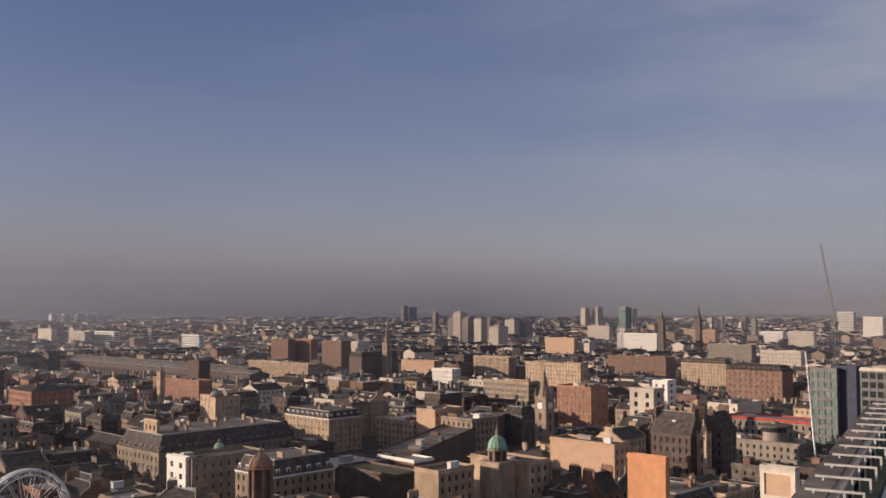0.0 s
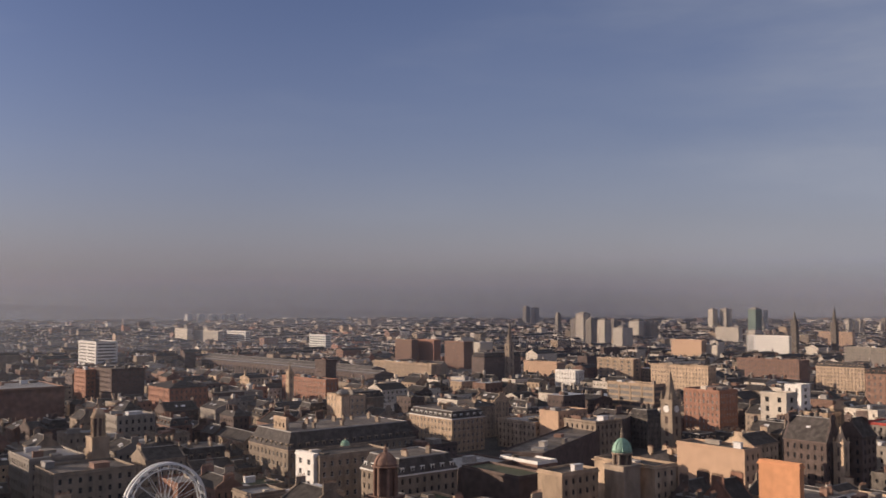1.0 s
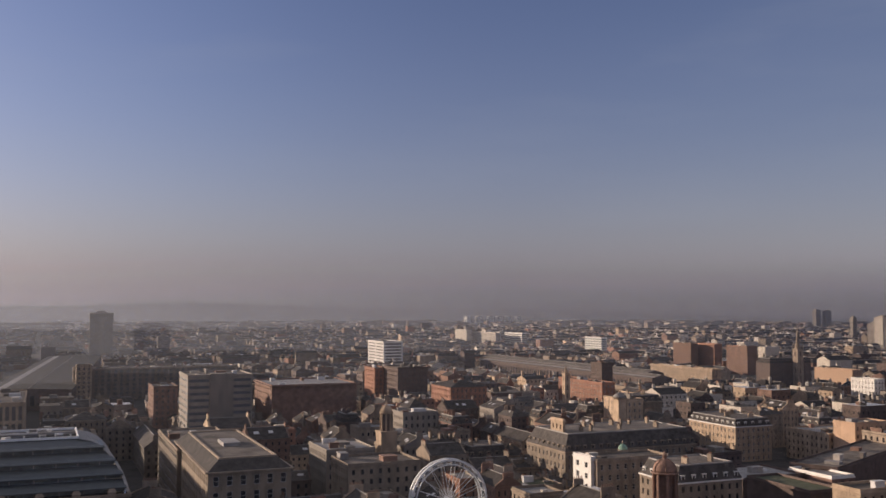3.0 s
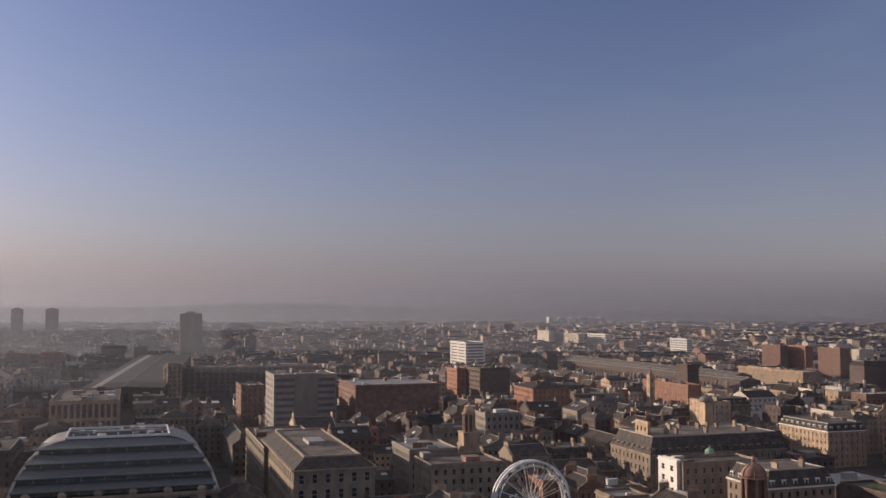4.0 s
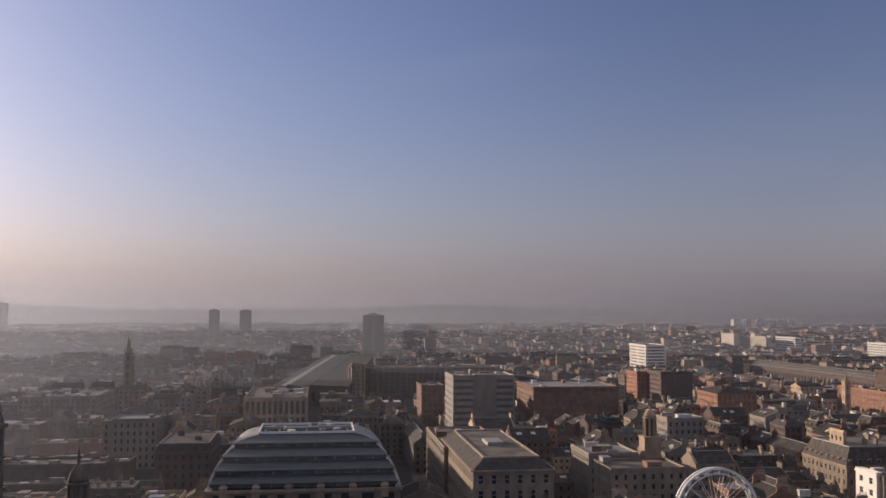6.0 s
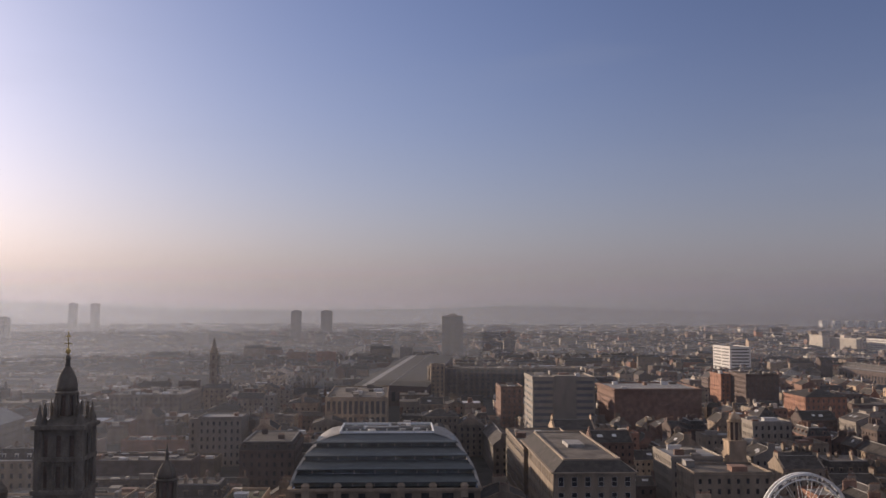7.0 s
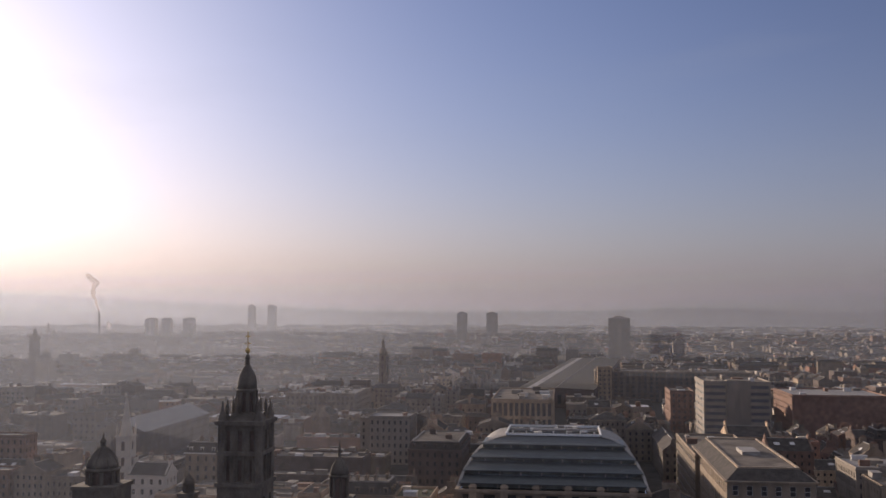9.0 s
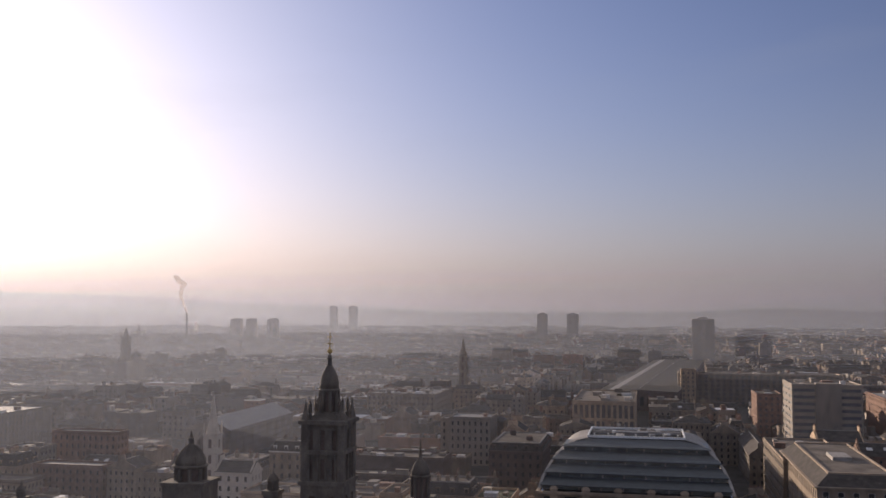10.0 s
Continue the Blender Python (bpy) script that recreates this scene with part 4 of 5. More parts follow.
# ---- landmark houses ----
house("corner_hotel", -21.1, 432.6, 64.6, 34.0, 20, GREYSTONE, roof='mansard', rise=6.5, sashes=True, stacks=11, label='sooty sandstone corner hotel with tall slate mansard and dormers', seen_from=6.0)
# bright lit end of one building, put on a thin white slab
house("gable_house", -27.4, 363.7, 2.1, 12.8, 24, WHITE, roof='flat', label='thin white slab as sunlit end wall of the stone office', bay=5, sashes=True, busy=0, seen_from=14)
house("dormer_terrace", 35.9, 538.1, 22.9, 37.9, 18, BLOND, roof='mansard', rise=3.5, sashes=True, stacks=4, trim=WHITE, label='blond sandstone terrace with white dormers in a slate roof', seen_from=7.0)
house("red_warehouse", -55.3, 753.7, 11.0, 64.9, 22, RED, sashes=True, bay=4, label='red sandstone warehouse with pale paired windows', seen_from=7.4)
house("red_tenement", 197.9, 575.8, 17.8, 25.7, 27, RED, sashes=True, bay=3, label='tall red sandstone office block with bay windows', seen_from=2.0)
house("ochre_block", 115.6, 276.8, 2.2, 13.2, 33, ORANGE, blind='wsen', busy=0, label='blank ochre rendered end wall of a block', seen_from=23.2)
house("flat_block", 130.9, 372.9, 11.0, 31.1, 24, TAN, blind='w', label='pale rendered block with a grey plant roof', seen_from=11.1)
house("pillared_house", 201.3, 482.7, 10.0, 14.5, 33.6, PALE, open_w=0.3, open_h=0.55, storey=5, bay=6.5, busy=0.5, cornice=0.7, label='white house with tall dark upper windows', seen_from=25)
house("red_store", 370.8, 673.2, 18.1, 43.8, 28, BRICK, roof='court', rise=4, stacks=5, storey=4.5, bay=4.5, label='large red brown stone store with gabled roof', seen_from=4.7)
house("beige_block", 505.7, 871.1, 14.6, 41.0, 30, PALE, label='beige block with dark flat roof', seen_from=16.0)
house("blue_roof_house", 267.0, 513.4, 28.5, 18.3, 22, PALE, label='cream house under a blue grey flat roof', seen_from=13.6)
house("grey_office", 545.7, 1054.4, 11.0, 55.6, 28, CONCRETE, label='grey panelled office block', seen_from=13.1)
house("gabled_houses", 416.6, 855.3, 11.0, 46.6, 21, BLOND, roof='court', rise=4, stacks=5, label='warm stone houses with slate gables', seen_from=-2.3)
house("old_college", 192.0, 384.4, 11.2, 11.1, 26, DARK, roof='gable', rise=7, label='dark gothic hall with steep slate roof', seen_from=5.5)
house("gothic_hall", 175.3, 388.0, 11.0, 18.8, 24, DARK, roof='gable', rise=9, lights=True, label='dark gothic hall with a steep gable', seen_from=6.0)
house("striped_block", 168.5, 637.8, 11.0, 39.7, 26, BLOND, open_h=0.6, open_w=0.9, bay=9, label='stone office block with dark window bands', seen_from=8.7)
house("stone_pair", 216.6, 877.3, 11.0, 43.0, 28, BLOND, bay=8, label='blond stone twin gabled block', seen_from=12.2)
house("classical_block", 254.8, 809.9, 11.0, 59.2, 26, BLOND, label='long blond classical office with rows of windows', seen_from=5.2)
house("lit_panel_block", 414.2, 1289.3, 11.0, 49.7, 28, TAN, blind='w', label='block with a blank sunlit end wall', seen_from=12.7)
house("white_terrace", 564.8, 1382.1, 12.3, 69.5, 30, WHITE, label='white terrace block in the sun', seen_from=15.0)
house("long_orange_block", 156.7, 931.2, 11.0, 45.3, 22, TAN, blind='w', label='long ochre hall with grey domed vents', seen_from=11.8)
house("white_ornate_house", 164.3, 843.0, 11.0, 24.2, 20, WHITE, label='white ornate stone house front', seen_from=7.8)
# dark walls stand in for the shade on the block's right face
house("shade_dark_block", 105.6, 889.5, 45.1, 17.2, 30, DARK, roof='mansard', rise=4, label='block with shade put into dark walls and a jagged roofline', seen_from=14.9)
house("stone_terrace", 24.4, 1000.7, 11.0, 100.5, 18, BLOND, label='long stone terrace with many windows', seen_from=5.9)
house("red_tower_block", 93.2, 1171.9, 14.0, 36.1, 32, BRICK, label='brown tenement block with stair towers', seen_from=-4.6)
house("brick_block", 32.0, 1236.8, 11.0, 35.4, 32, BRICK, label='brown brick block of flats', seen_from=5.5)
house("brick_block", 59.8, 1229.7, 11.0, 34.4, 32, RED, label='red brick block with pale stripe', seen_from=5.5)
house("green_office", -105.0, 1670.9, 11.0, 52.6, 24, WHITE, glass=TEAL, open_w=0.8, bay=8, label='white office with green glass', seen_from=1.7)
house("white_slab", -395.2, 1970.3, 11.0, 59.3, 28, PALE, label='pale slab of flats', seen_from=7.8)
house("white_slab", -339.6, 1930.3, 11.0, 110.4, 24, PALE, bay=6, open_h=0.9, label='pale slab of flats with vertical bands', seen_from=8.4)
house("white_slab", -276.4, 1902.8, 11.0, 77.4, 24, WHITE, open_w=0.96, bay=12, label='white banded office slab', seen_from=4.3)
house("pediment_hall", -69.1, 482.6, 11.0, 30.6, 14, BLOND, roof='gable', rise=4, label='low stone hall with a pediment', stacks=0, seen_from=10.9)
house("mossy_shed", 45.6, 364.2, 14.0, 31.7, 17, DARK, roof_mat=MOSS, busy=0.2, blind='ws', label='low dark shed with a mossy flat roof', seen_from=9.6)
house("market_hall", 60.8, 402.5, 11.0, 22.3, 15, BRICK, blind='w', roof_mat=LEAD, busy=0.2, label='brown brick market hall with pale roof edge', trim=WHITE, seen_from=7.8)
house("beige_annexe", 60.9, 316.5, 16.8, 11.0, 25, BLOND, blind='w', label='beige blank walled annexe with stepped roof', seen_from=17.2)
house("domed_bank", 87.0, 332.0, 11.0, 26.7, 25, BLOND, blind='w', busy=0.5, roof_mat=SLATE, cornice=0.7, label='stone bank building with heavy cornice', seen_from=13.7)
house("brown_store", 97.5, 479.1, 159.1, 19.0, 16, DARK, turn=61, busy=0.5, blind='s', roof_mat=FELT, label='long brown flat roofed store with dark side', seen_from=9.7)
house("dormer_block", 9.8, 344.0, 25.7, 22.0, 22, GREYSTONE, roof='mansard', rise=5, label='dark stone block with white dormers', trim=WHITE, seen_from=15.2)
house("half_built_block", 224.5, 408.8, 16.9, 45.0, 17, CONCRETE, busy=3, label='half built concrete block with scaffold', seen_from=11.0)
house("beige_frame_block", 118.2, 206.4, 2.4, 8.4, 41.2, PALE, cornice=0.15, open_w=0.84, open_h=0.84, bay=9, storey=5.6, glass=TAN, busy=0, label='cream block with deep framed panels', seen_from=28)
house("green_glass_office", 249.4, 392.6, 11.0, 12.0, 49.5, IRON, glass=MINT, open_w=0.72, open_h=0.62, bay=2.6, storey=4.2, cornice=0.1, label='half finished office with green glass panels', seen_from=21.4)
house("sheeted_core", 256.5, 387.5, 11.0, 10.0, 50.6, NAVY, blind='wsen', busy=0.2, label='lift core wrapped in dark blue sheeting', seen_from=22.0)
house("glazed_office", 247.2, 351.8, 11.0, 13.0, 52.1, IRON, open_w=0.8, open_h=0.66, bay=3, storey=3.8, trim=PALE, label='dark glazed office with pale top storey', seen_from=27.0)
house("red_barrier_deck", 260.0, 453.4, 17.7, 50.0, 20, CONCRETE, busy=0.5, roof_mat=CONCRETE, trim=BARRIER, label='concrete deck edged with red barrier sheeting', seen_from=16.5)
house("white_office", 1335.5, 2022.9, 16.0, 36.3, 52, WHITE, open_w=0.95, bay=12, label='white banded office block on the hill', seen_from=17.2)
house("white_office", 1197.0, 1722.5, 14.9, 37.9, 46, WHITE, label='white office block on the hill', seen_from=23.9)
house("white_gable", 234.0, 535.0, 9.5, 10.0, 33, WHITE, bay=6, busy=0.2, label='small white house with one window', seen_from=22)
house("red_terrace", 378.6, 921.3, 18.3, 67.6, 24, BRICK, label='long red brick terrace office', seen_from=7.0)
house("pale_office", 633.2, 1736.8, 12.4, 48.9, 32, PALE, label='pale grey office block', seen_from=9.0)
house("cream_house", 765.9, 1591.9, 11.0, 60.8, 28, TAN, label='cream stone hall with flat roof', seen_from=13.4)
house("pale_block", 869.5, 1529.9, 14.6, 40.8, 26, WHITE, label='small white block in the sun', seen_from=12.6)
house("mansion_block", 849.6, 1405.7, 12.1, 41.5, 30, PALE, label='beige stone block with flat roof', seen_from=10.6)
house("sheet_roofed_block", 107.8, 491.8, 19.7, 21.6, 20, GREYSTONE, roof_mat=LEAD, busy=3, label='stone block crowded with roof plant', seen_from=15.8)
house("classical_bank", -153.8, 331.5, 27.3, 79.4, 26, GREYSTONE, roof='mansard', rise=3.4, sashes=True, stacks=0, storey=5.2, bay=4.2, open_w=0.42, open_h=0.62, cornice=0.9, roof_top=FELT, roof_mat=SLATE, inset=4.2, label='large classical stone bank with hipped roof', seen_from=16.8)
house("stone_wing", -188.5, 376.3, 25.0, 64.3, 24, GREYSTONE, sashes=True, open_w=0.7, open_h=0.4, bay=6, label='tall narrow sooty stone office with balconies', seen_from=4.8)
house("concrete_office", -238.2, 494.9, 34.0, 34.6, 42, CONCRETE, core=(0.34, 0.7), open_w=0.93, open_h=0.45, bay=12, glass=IRON, label='brown grey office slab with long window bands', seen_from=18.1)
house("arcaded_terminal", -426.9, 768.6, 132.2, 24.0, 26, GREYSTONE, open_w=0.5, open_h=0.7, bay=5, label='long stone terminal building with tall windows', seen_from=0.3)
house("red_corner_block", -312.6, 573.8, 14.7, 32.5, 28, BRICK, label='red corner block with pale plant room', seen_from=10.6)
house("red_shopping_centre", -242.2, 643.6, 58.4, 55.6, 26, BRICK, busy=0.3, bay=7, cornice=1.6, open_h=0.4, blind='s', roof_mat=LEAD, label='red stone shopping centre with flat roof', seen_from=4.2)
house("white_striped_block", -336.0, 1176.6, 25.2, 60.8, 34, WHITE, open_w=0.86, open_h=0.42, bay=30, busy=0.3, label='white office block with dark window bands', seen_from=8.5)
house("red_flats", -228.4, 772.2, 11.0, 26.7, 28, RED, label='red sandstone flats with small windows', seen_from=6.6)
# dark walls put the shaded south side of the red flats into the colour
house("shade_dark_flats", -199.0, 756.2, 25.1, 33.6, 30, DARK, label='dark brick block with blank side', seen_from=9.4)
house("brown_block", -104.3, 352.4, 27.9, 21.9, 22, GREYSTONE, busy=1.2, label='brown stone block with flat roof', seen_from=12.2)
house("lead_roof_block", -132.6, 396.9, 20.9, 28.0, 20, CONCRETE, roof_mat=LEAD, label='block under a pale sheet roof', seen_from=15.4)
house("colonnade_block", -364.5, 476.9, 35.2, 81.0, 28, BLOND, open_w=0.6, open_h=0.8, storey=8, label='stone block with a tall colonnade', seen_from=14.4)
house("street_block", -244.6, 437.2, 11.0, 60.0, 14, DARK_STONE, roof='gable', rise=4, label='dark tenement row with sunlit gables', seen_from=2.7)
house("turret_red_block", -136.5, 664.8, 27.0, 34.8, 24, RED, roof='hip', rise=4, label='red stone block with round turret', seen_from=15.8)
house("flat_brick_block", -468.0, 201.2, 34.8, 11.0, 20, BRICK, busy=0.4, roof_mat=LEAD, label='brown rendered block with pale flat roof', seen_from=7.4)
house("flat_brick_block", -583.0, 194.7, 40.0, 46.9, 22, GREYSTONE, busy=0.4, roof_mat=LEAD, label='brown block with pale flat roof', seen_from=5.2)
house("low_depot", -411.0, 170.1, 32.1, 11.0, 14, BRICK, roof_mat=LEAD, busy=0.4, label='low depot with pale flat roof', seen_from=6.6)
house("white_kirk_hall", -340.2, 207.0, 15.0, 11.0, 16, PALE, roof='gable', rise=4, label='white rendered hall with slate gable', seen_from=7.3)
house("long_market_hall", -491.5, 301.4, 26.0, 92.1, 16, GREYSTONE, roof='gable', rise=6, roof_mat=LEAD, stacks=0, label='long stone market hall with pale roof', seen_from=-4.1)
house("dormer_hall", -351.3, 239.1, 14.7, 11.0, 20, GREYSTONE, roof='mansard', rise=4, trim=WHITE, label='stone hall with white dormers', seen_from=10.6)
house("grey_block", -365.8, 364.3, 21.8, 23.0, 24, CONCRETE, roof_mat=LEAD, label='grey block with pale flat roof', seen_from=14.5)
house("stone_row", -542.2, 474.6, 49.9, 59.8, 20, GREYSTONE, roof_mat=LEAD, busy=2, label='long stone block with crowded roof', seen_from=8.2)
house("dark_tenement", -285.1, 313.0, 22.3, 37.3, 22, DARK, roof='mansard', rise=3, label='dark stone tenement with slate mansard', seen_from=8.3)
house("white_roof_block", -371.6, 364.8, 25.9, 11.0, 22, CONCRETE, roof_mat=SHEEN, label='block with sunlit white roof', seen_from=14.7)
tower_block(392.4, 1870.7, 20.2, 19.4, 57.0, PALE, "pale tower block of flats in the sun")
tower_block(391.6, 1937.3, 16.8, 16.0, 43.7, CONCRETE, "grey tower block of flats")
tower_block(382.0, 1752.8, 15.3, 14.4, 46.6, CONCRETE, "grey tower block of flats")
tower_block(418.1, 1802.1, 18.5, 17.5, 45.6, PALE, "grey tower block with window bands")
tower_block(464.0, 1918.8, 19.6, 18.6, 41.4, CONCRETE, "grey tower block with window bands")
tower_block(528.3, 1973.3, 26.2, 24.9, 40.1, PALE, "grey tower block with window bands")
tower_block(552.4, 1967.1, 23.4, 22.2, 36.6, CONCRETE, "grey tower block with window bands")
tower_block(412.8, 2250.1, 10.8, 8.1, 51.9, CONCRETE, "slim grey tower of flats")
tower_block(400.9, 1593.0, 26.5, 19.9, 36.7, PALE, "broad pale slab block")
tower_block(931.0, 2677.8, 21.7, 16.2, 57.7, PALE, "beige office tower with flat top")
tower_block(965.2, 2668.1, 27.1, 20.3, 59.2, PALE, "beige office tower with slate wing")
tower_block(873.6, 2222.4, 26.2, 19.7, 62.5, MINT, "green glass office tower with white crown", storey=4)
tower_block(896.4, 2216.3, 9.1, 6.8, 59.7, WHITE, "white stair fin of a glass tower", cap=False)
tower_block(1071.3, 2169.4, 16.1, 12.1, 37.7, PALE, "pale pair of small towers")
tower_block(1094.5, 2163.2, 16.1, 12.1, 37.7, PALE, "pale pair of small towers")
tower_block(1147.1, 2149.1, 13.8, 10.4, 39.0, CONCRETE, "grey slab tower of flats")
tower_block(1009.9, 1849.4, 12.0, 9.0, 40.0, CONCRETE, "grey slab tower of flats")
tower_block(520.1, 3461.1, 21.3, 16.0, 61.6, CONCRETE, "distant grey tower in haze")
tower_block(551.3, 3456.3, 23.0, 17.2, 57.5, CONCRETE, "distant grey tower in haze")
tower_block(-806.8, 4121.8, 22.0, 28.0, 30.8, WHITE, "distant white slab of flats", cap=False)
tower_block(-759.1, 4130.8, 22.0, 28.0, 30.4, WHITE, "distant white slab of flats", cap=False)
tower_block(-711.8, 4139.2, 22.0, 28.0, 30.1, WHITE, "distant white slab of flats", cap=False)
tower_block(-672.6, 4145.8, 22.0, 28.0, 29.9, WHITE, "distant white slab of flats", cap=False)
tower_block(-636.3, 4151.5, 22.0, 28.0, 29.6, WHITE, "distant white slab of flats", cap=False)
tower_block(-593.2, 4157.9, 22.0, 28.0, 29.3, WHITE, "distant white slab of flats", cap=False)
# dark walls put the slab's mostly shaded look into the colour
tower_block(-828.6, 1329.8, 34.0, 12.0, 66.7, DARK_STONE, "brown twin slab tower of flats")
tower_block(-1476.0, 1693.6, 24.0, 6.5, 71.2, CONCRETE, "grey tower of flats catching sun on one edge")
tower_block(-1764.9, 2155.4, 33.0, 9.5, 69.1, CONCRETE, "grey tower of flats catching sun on one edge")
# pale walls on these far towers put distance haze into the colour
tower_block(-2214.1, 1334.2, 27.2, 20.4, 52.9, PALE, "round topped tower of flats, haze put into the wall colour", rounded=True)
tower_block(-2191.2, 1365.0, 23.8, 17.9, 53.0, PALE, "round topped tower of flats, haze put into the wall colour", rounded=True)
tower_block(-2158.3, 1409.4, 26.5, 19.9, 53.1, PALE, "round topped tower of flats, haze put into the wall colour", rounded=True)
tower_block(-2807.9, 2089.5, 25.4, 19.1, 90.4, PALE, "pale grey tower of flats, haze put into the wall colour")
tower_block(-2765.8, 2144.8, 27.4, 20.6, 90.7, PALE, "pale grey tower of flats, haze put into the wall colour")
tower_block(-1390.3, 1307.6, 37.3, 28.0, 31.0, CONCRETE, "grey office block in haze")
tower_block(-781.6, 1433.0, 17.2, 12.9, 28.6, CONCRETE, "distant pale block of flats")
church_spire(144.3, 478.7, 3.5, 31.2, 45.5, GREYSTONE, "sunlit stone clock steeple with slender spire", clock=True, seen_from=25)
church_spire(115.3, 872.4, 3.0, 42.0, 62.0, GREYSTONE, "stone steeple with open crown", seen_from=36.7)
church_spire(579.4, 1329.2, 3.8, 52.1, 66.9, DARK_STONE, "dark pointed church spire in haze")
church_spire(648.1, 1352.8, 3.9, 49.5, 74.8, DARK_STONE, "dark slender church spire")
church_spire(-1178.2, 549.5, 4.6, 44.8, 56.3, GREYSTONE, "dark church spire in haze")
church_spire(-608.6, 593.4, 3.0, 41.0, 55.8, GREYSTONE, "dark church spire in haze")
church_spire(-346.9, 199.1, 2.8, 30.4, 45.6, PALE, "white painted church steeple", seen_from=20)
church_spire(182.7, 378.2, 2.2, 24.1, 30.7, BLOND, "crenellated stone stair tower", seen_from=10)
church_spire(-65.0, 697.0, 2.0, 30.8, 36.6, BLOND, "slim stone chimney tower")
domed_turret(79.8, 320.2, 3.2, 26.2, 29.9, 34.9, 38.4, GREYSTONE, COPPER, "stone cupola with green copper dome")
domed_turret(1.3, 300.0, 3.7, 21.1, 29.9, 34.1, 36.6, BRICK, BRICK, "brown stone domed corner turret", n=12, base=3.9)
domed_turret(-117.4, 413.7, 2.8, 24.6, 32.5, 35.9, 37.9, BLOND, BLOND, "tiered stone cupola with small dome", seen_from=20)
domed_turret(-14.3, 389.7, 1.8, 21.4, 22.9, 25.5, 26.8, GREYSTONE, COPPER, "small green copper dome on stone", base=2)
domed_turret(-171.1, 93.5, 3.0, 47.1, 49.9, 54.2, 56.6, DARK_STONE, DARK_STONE, "dark domed turret of the town hall", seen_from=20)
domed_turret(-167.2, 109.7, 1.1, 43.7, 45.7, 47.1, 48.0, DARK_STONE, DARK_STONE, "small dark domed turret of the town hall", seen_from=20)
domed_turret(-152.9, 136.6, 2.0, 41.0, 45.4, 49.4, 52.9, DARK_STONE, DARK_STONE, "dark domed turret of the town hall", seen_from=20)
domed_turret(-207.0, 74.6, 0.9, 41.2, 42.3, 43.7, 45.1, DARK_STONE, DARK_STONE, "small dark turret of the town hall", seen_from=20)
domed_turret(-902.0, 431.7, 5.3, 28.6, 33.0, 38.5, 42.9, GREYSTONE, SLATE, "dark dome of a church")
domed_turret(-22.0, 559.6, 3.6, 26.5, 27.4, 30.5, 31.7, BLOND, LEAD, "round grey dome over a stone house", base=2.5)
house("domed_house", -20.7, 573.8, 11.0, 24.2, 25.9, BLOND, sashes=True, label='stone house front below a round dome', seen_from=18.8)
chambers_tower(-160.9, 118.8, (57.4, 59.400000000000006, 63.7, 68.7, 70.8, 75.4))
house("town_hall", -180.4, 129.4, 90, 40, 27, DARK_STONE, "court", rise=5, sashes=False, label="dark stone town hall with slate mansard roof", category="town hall", seen_from=0)
big_wheel(-68.2, 314.7, 13.2, 15.9, 35)
vaulted_store(-171.0, 236.8, 35, 28.4, 15.6, 33, 26.6, 38.0)
long_shed("station_shed", -490.8, 632.4, 29.6, 62, 510, 15.5, 1.2, DARK, SHED, "great dark station shed with a pale glazed strip", seen_from=8)
long_shed("railway_shed", -13.0, 934.5, 38, 22, 330, 15, 3, DARK, FELT, "long low railway shed with felt roof", strips=False, seen_from=8)
long_shed("railway_shed", -6.3, 889.5, 38, 22, 330, 14, 3, DARK, FELT, "long low railway shed with felt roof", strips=True, seen_from=8)
tower_crane(488.6, 755.8, 58.8, 479.4, 761.7, 128.6)
site_pole(226.7, 365.4, 24.1, 223.3, 367.5, 58.4)
smoking_chimney(-2025.4, 1089.8, 70.1, -2038.9, 1064.5, 157.8)
steam_puff(-1971.6, 1084.1, 33.6, 6.0, 19.0)
plain_stack(-1712.5, 823.0, 52.6)
roof_ledge(21.63, 36.44, -38.71, 40.9, 72.0)
# paler stone than the terminal puts sunlight on this end into the colour
house("terminal_turret", -461.5, 716.3, 12.0, 16.0, 30, BLOND, busy=0.3, cornice=0.6, label='stone end pavilion of the terminal, paler for sunlight', seen_from=4.4)
house("brick_chimney_block", -48.1, 844.9, 11.0, 17.2, 30, DARK, label='tall dark brick stack block', seen_from=18.3)
# rows added behind the store, mostly unseen, to keep sun off the street
house("street_tenement", -211.5, 320.6, 26, 56, 23, GREYSTONE, "court", rise=4, label="sooty stone tenement row along a narrow street", stacks=4, seed=3)
house("street_tenement", -246.8, 369.2, 28, 58, 21, GREYSTONE, "court", rise=4, label="sooty stone tenement row along a narrow street", stacks=4, seed=4)
house("street_tenement", -240.0, 305.5, 30, 60, 20, GREYSTONE, "court", rise=4, label="sooty stone tenement row along a narrow street", stacks=4, seed=5)
house("slate_hall", 35.3, 402.4, 29.4, 24.0, 14, DARK, blind='ws', roof_mat=LEAD, busy=0.4, label='low dark hall with pale sheet roof', seen_from=10.1)
# dim side of the same building, given the greyer stone
house("stone_office", -13.7, 371.8, 31.1, 14.3, 23.5, GREYSTONE, sashes=True, busy=0.6, label='grey stone office behind its white end wall', seen_from=13.8)
house("brown_flat_block", 97.3, 517.3, 22.0, 14.0, 22, TAN, blind='w', label='small ochre plant house on a flat roof', seen_from=17.0)
house("pale_long_roof", 86.1, 537.5, 30.9, 30.0, 15, BLOND, roof_mat=LEAD, label='long low pale building with green tinted windows', seen_from=11.4)
house("slate_gable_house", 104.0, 320.4, 11.0, 11.0, 15, DARK, roof='gable', rise=6, label='dark stone house with steep slate gable', seen_from=14.3)
